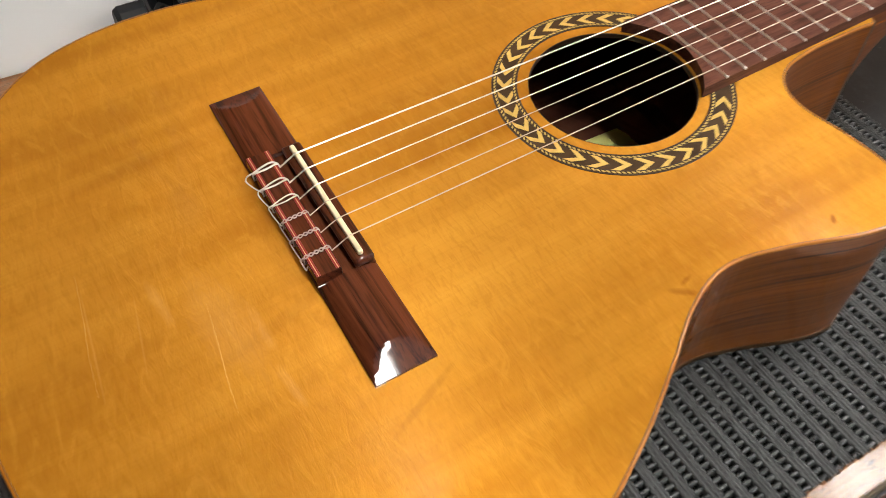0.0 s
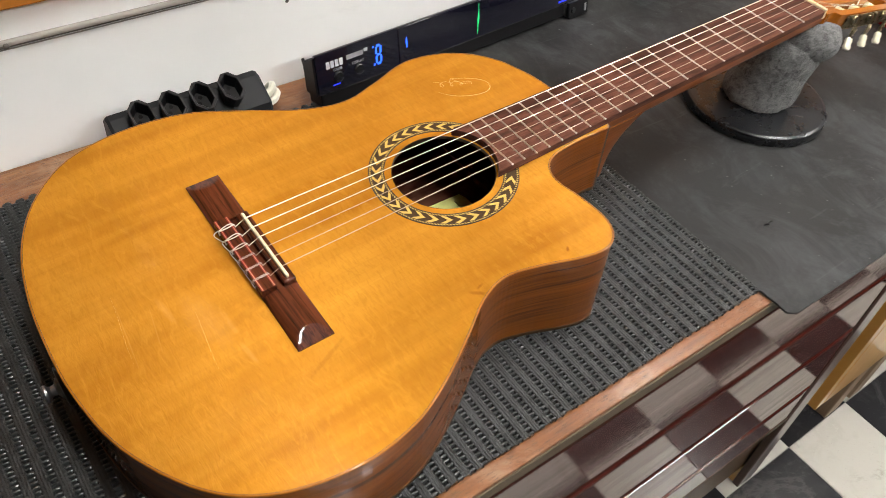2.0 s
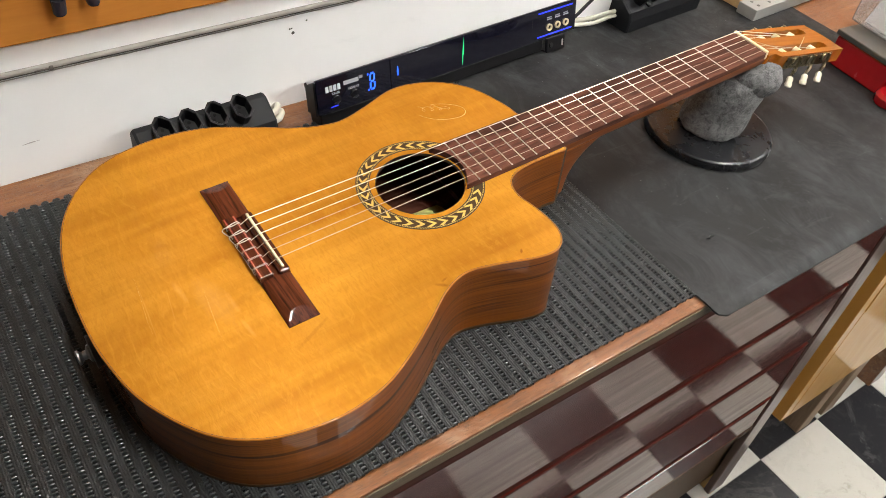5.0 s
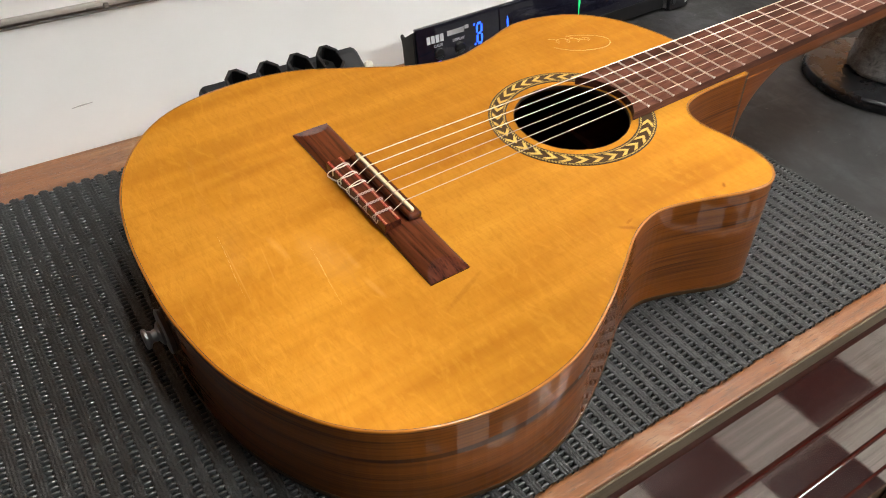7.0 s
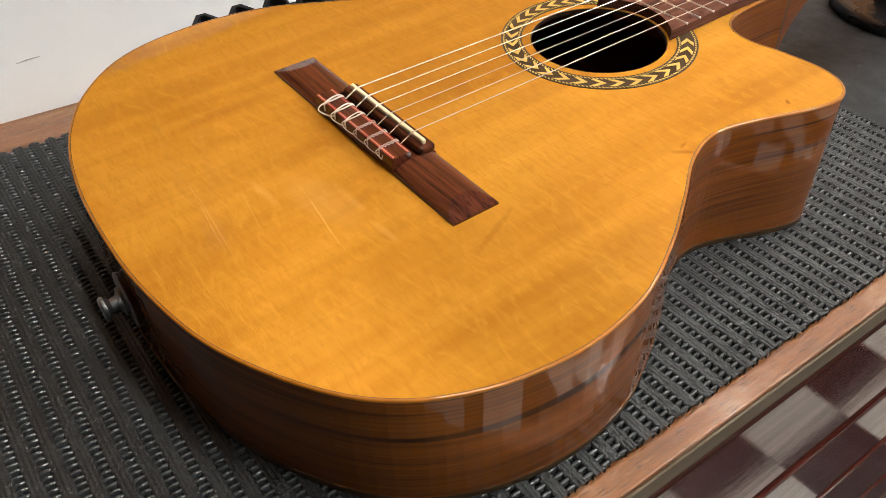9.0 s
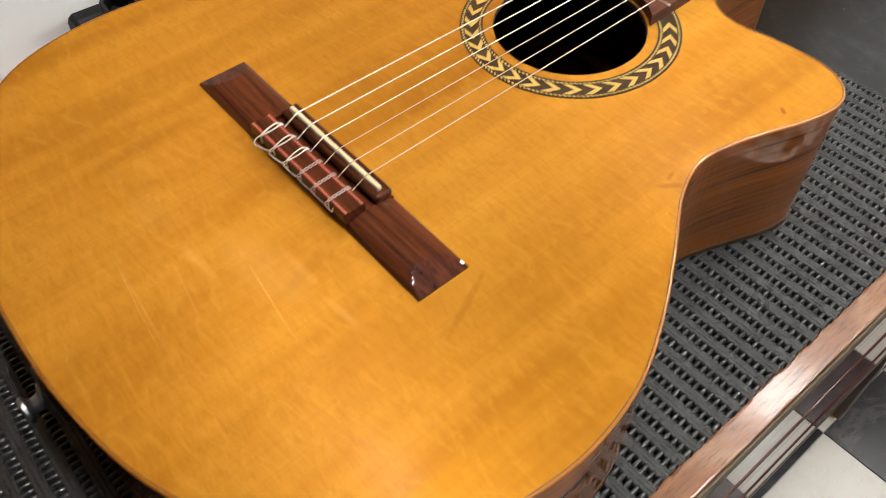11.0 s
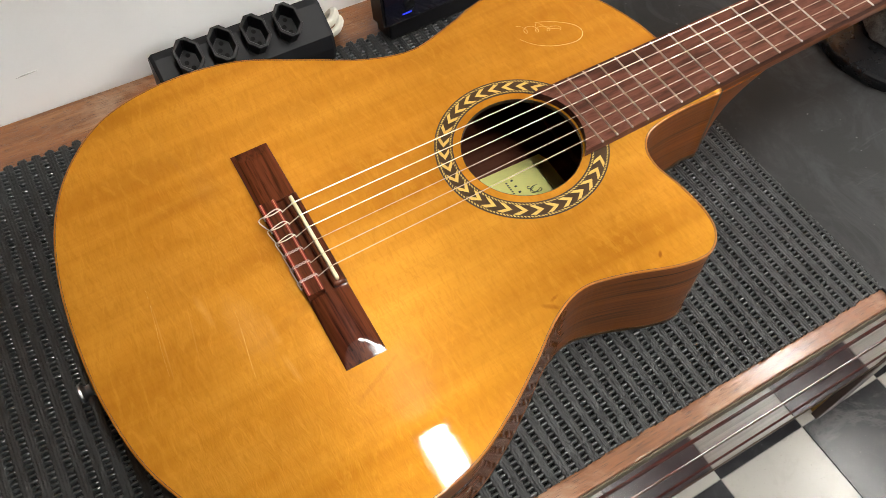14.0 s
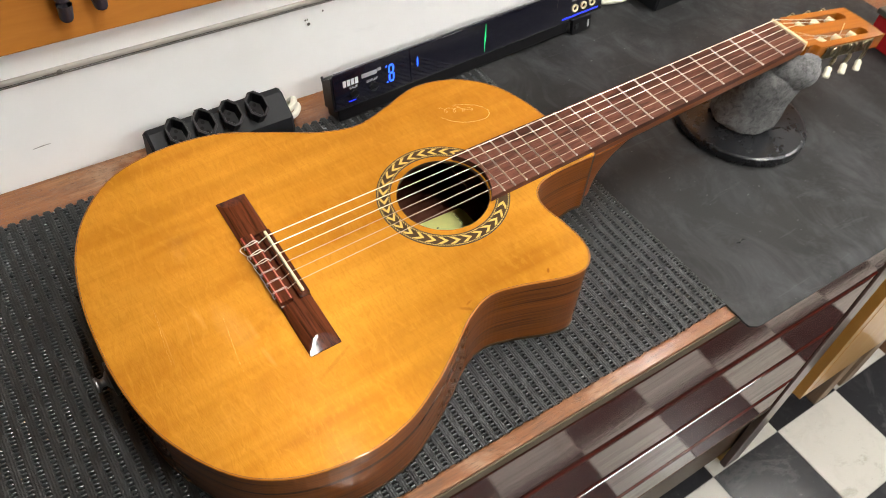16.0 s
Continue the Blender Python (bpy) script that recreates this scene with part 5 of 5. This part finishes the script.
def wall_marks():
    bm = bmesh.new()
    for x, z, r in ((0.1815, 0.1005, 0.0022), (0.1775, 0.1065, 0.0012), (0.1800, 0.1068, 0.0011), (0.2000, 0.113, 0.0012)):
        join(bm, lathe([(r, 0), (r * 0.8, 0.0003), (0.0001, 0.0003)], 10))
        for v in list(bm.verts)[-30:]:
            v.co = (x + v.co.x, WALL_Y - 0.0001 - v.co.z, z + v.co.y)
    tagged(part("wall_mark", bm, M_STEEL), "small dark specks on the white wall", "mark", kind="structure")
    bm = tube([(-0.139, WALL_Y - 0.0002, 0.0435), (-0.131, WALL_Y - 0.0002, 0.0445), (-0.121, WALL_Y - 0.0002, 0.0448)], [0.0002, 0.0007, 0.0003], 5)
    tagged(part("wall_scuff", bm, M_SCUFF), "faint grey scuff on the white wall", "mark", kind="structure")


wall_marks()


def perforated_bar():
    t = thing("perforated_bar", pose(0.945, 0.174, 0.0035, 0, 0, 2), "light grey metal bar with rows of holes", "metal bar")
    part("bar", box(0, 0.30, 0, 0.036, 0, 0.019, 0.001), M_GREYBAR, t)
    for k in range(10):
        for y in (0.011, 0.025):
            part("bore", tube([(0.018 + 0.029 * k, y, 0.0188), (0.018 + 0.029 * k, y, 0.0193)], 0.0030, 10), M_STEEL, t)


perforated_bar()
wb = thing("wooden_block", pose(0.953, 0.214, 0.0035, 0, 0, 3), "pale pine block beside the grey metal bar", "wood block")
part("block", box(0, 0.26, 0, 0.05, 0, 0.042, 0.003), M_PINE, wb)


def red_vise():
    t = thing("bench_vise", pose(0.957, 0.038, 0.0036, 0, 0, -6), "red enamelled bench vise with a dark steel top", "vise")
    part("body", box(0.0, 0.22, -0.10, 0.0, 0.0, 0.046, 0.003), M_RED, t)
    part("top_plate", box(-0.003, 0.222, -0.092, 0.003, 0.0465, 0.055, 0.0015), M_STEEL, t, "dark steel top plate")
    part("jaw", box(0.004, 0.15, -0.145, -0.1005, 0.0, 0.066, 0.006), M_RED, t)
    for x, y, r in ((0.000, -0.120, 0.022), (0.006, -0.160, 0.021)):
        lug = part("lug", lathe([(r - 0.002, 0), (r, 0.003), (r, 0.012), (r - 0.004, 0.017), (0.002, 0.0175)], 24), M_RED, t, "rounded red foot lug", pose(x, y, 0))
        if r > 0.02:
            part("bolt", lathe([(0.008, 0.0176), (0.008, 0.022), (0.006, 0.023), (0.001, 0.023)], 6), M_CHROME, lug)


red_vise()


def plastic_box():
    t = thing("plastic_box", pose(1.000, 0.050, 0.0592, 0, 0, -8), "clear plastic box with a white paper and an amber jar", "plastic box")
    for x0, x1, y0, y1 in ((0, 0.16, -0.12, -0.118), (0, 0.16, -0.002, 0), (0, 0.002, -0.118, -0.002), (0.158, 0.16, -0.118, -0.002)):
        part("wall", box(x0, x1, y0, y1, 0.002, 0.075), M_CLEAR, t)
    part("base", box(0, 0.16, -0.12, 0, 0, 0.002), M_CLEAR, t)
    part("paper", box(0, 0.0012, -0.090, -0.014, 0.0, 0.040, 0.0003), M_PAPER, t, "white paper leaning on the box", pose(0.013, 0, 0.0022, 0, 24, 0))


plastic_box()
tagged(part("jar", lathe([(0.018, 0.0), (0.02, 0.003), (0.02, 0.03), (0.016, 0.036), (0.016, 0.044), (0.002, 0.045)], 24), M_AMBERJAR, m=pose(1.056, 0.008, 0.0615)), "small amber jar in the plastic box", "jar")
tagged(part("debris", tube([(0.474, -0.149, 0.0042), (0.478, -0.1505, 0.0046), (0.483, -0.1485, 0.0042), (0.487, -0.150, 0.004)], [0.0006, 0.0012, 0.001, 0.0004], 6), M_BLACK), "black crumb lying on the rubber sheet", "debris")

# ---- floor tiles ----
TILE, TX, TY = 0.221, 1.120, -0.191


def tiles():
    fl = bpy.data.objects["floor"]
    h = TILE / 2 - 0.0008
    meshes = []
    for material in (M_TILE_W, M_TILE_B):
        bm = box(-h, h, -h, h, 0, 0.003, 0.0008, 1)
        tidy(bm, False)
        me = bpy.data.meshes.new("tile")
        bm.to_mesh(me)
        bm.free()
        me.materials.append(material)
        meshes.append(me)
    cells = [(i, j) for i in range(-15, 10) for j in range(-14, 3)]
    near = sorted(cells, key=lambda c: math.hypot(c[0] * TILE + 0.5, c[1] * TILE + 0.3))
    for n, (i, j) in enumerate(near):
        x, y = TX + (i + 0.5) * TILE, TY + (j + 0.5) * TILE
        if not (X0 < x < X1 and Y0 < y < WALL_Y):
            continue
        white = (i + j) % 2 != 0
        o = new("tile", meshes[0 if white else 1])
        o.location = (x, y, FLOOR - 0.003)
        o.parent = fl


tiles()
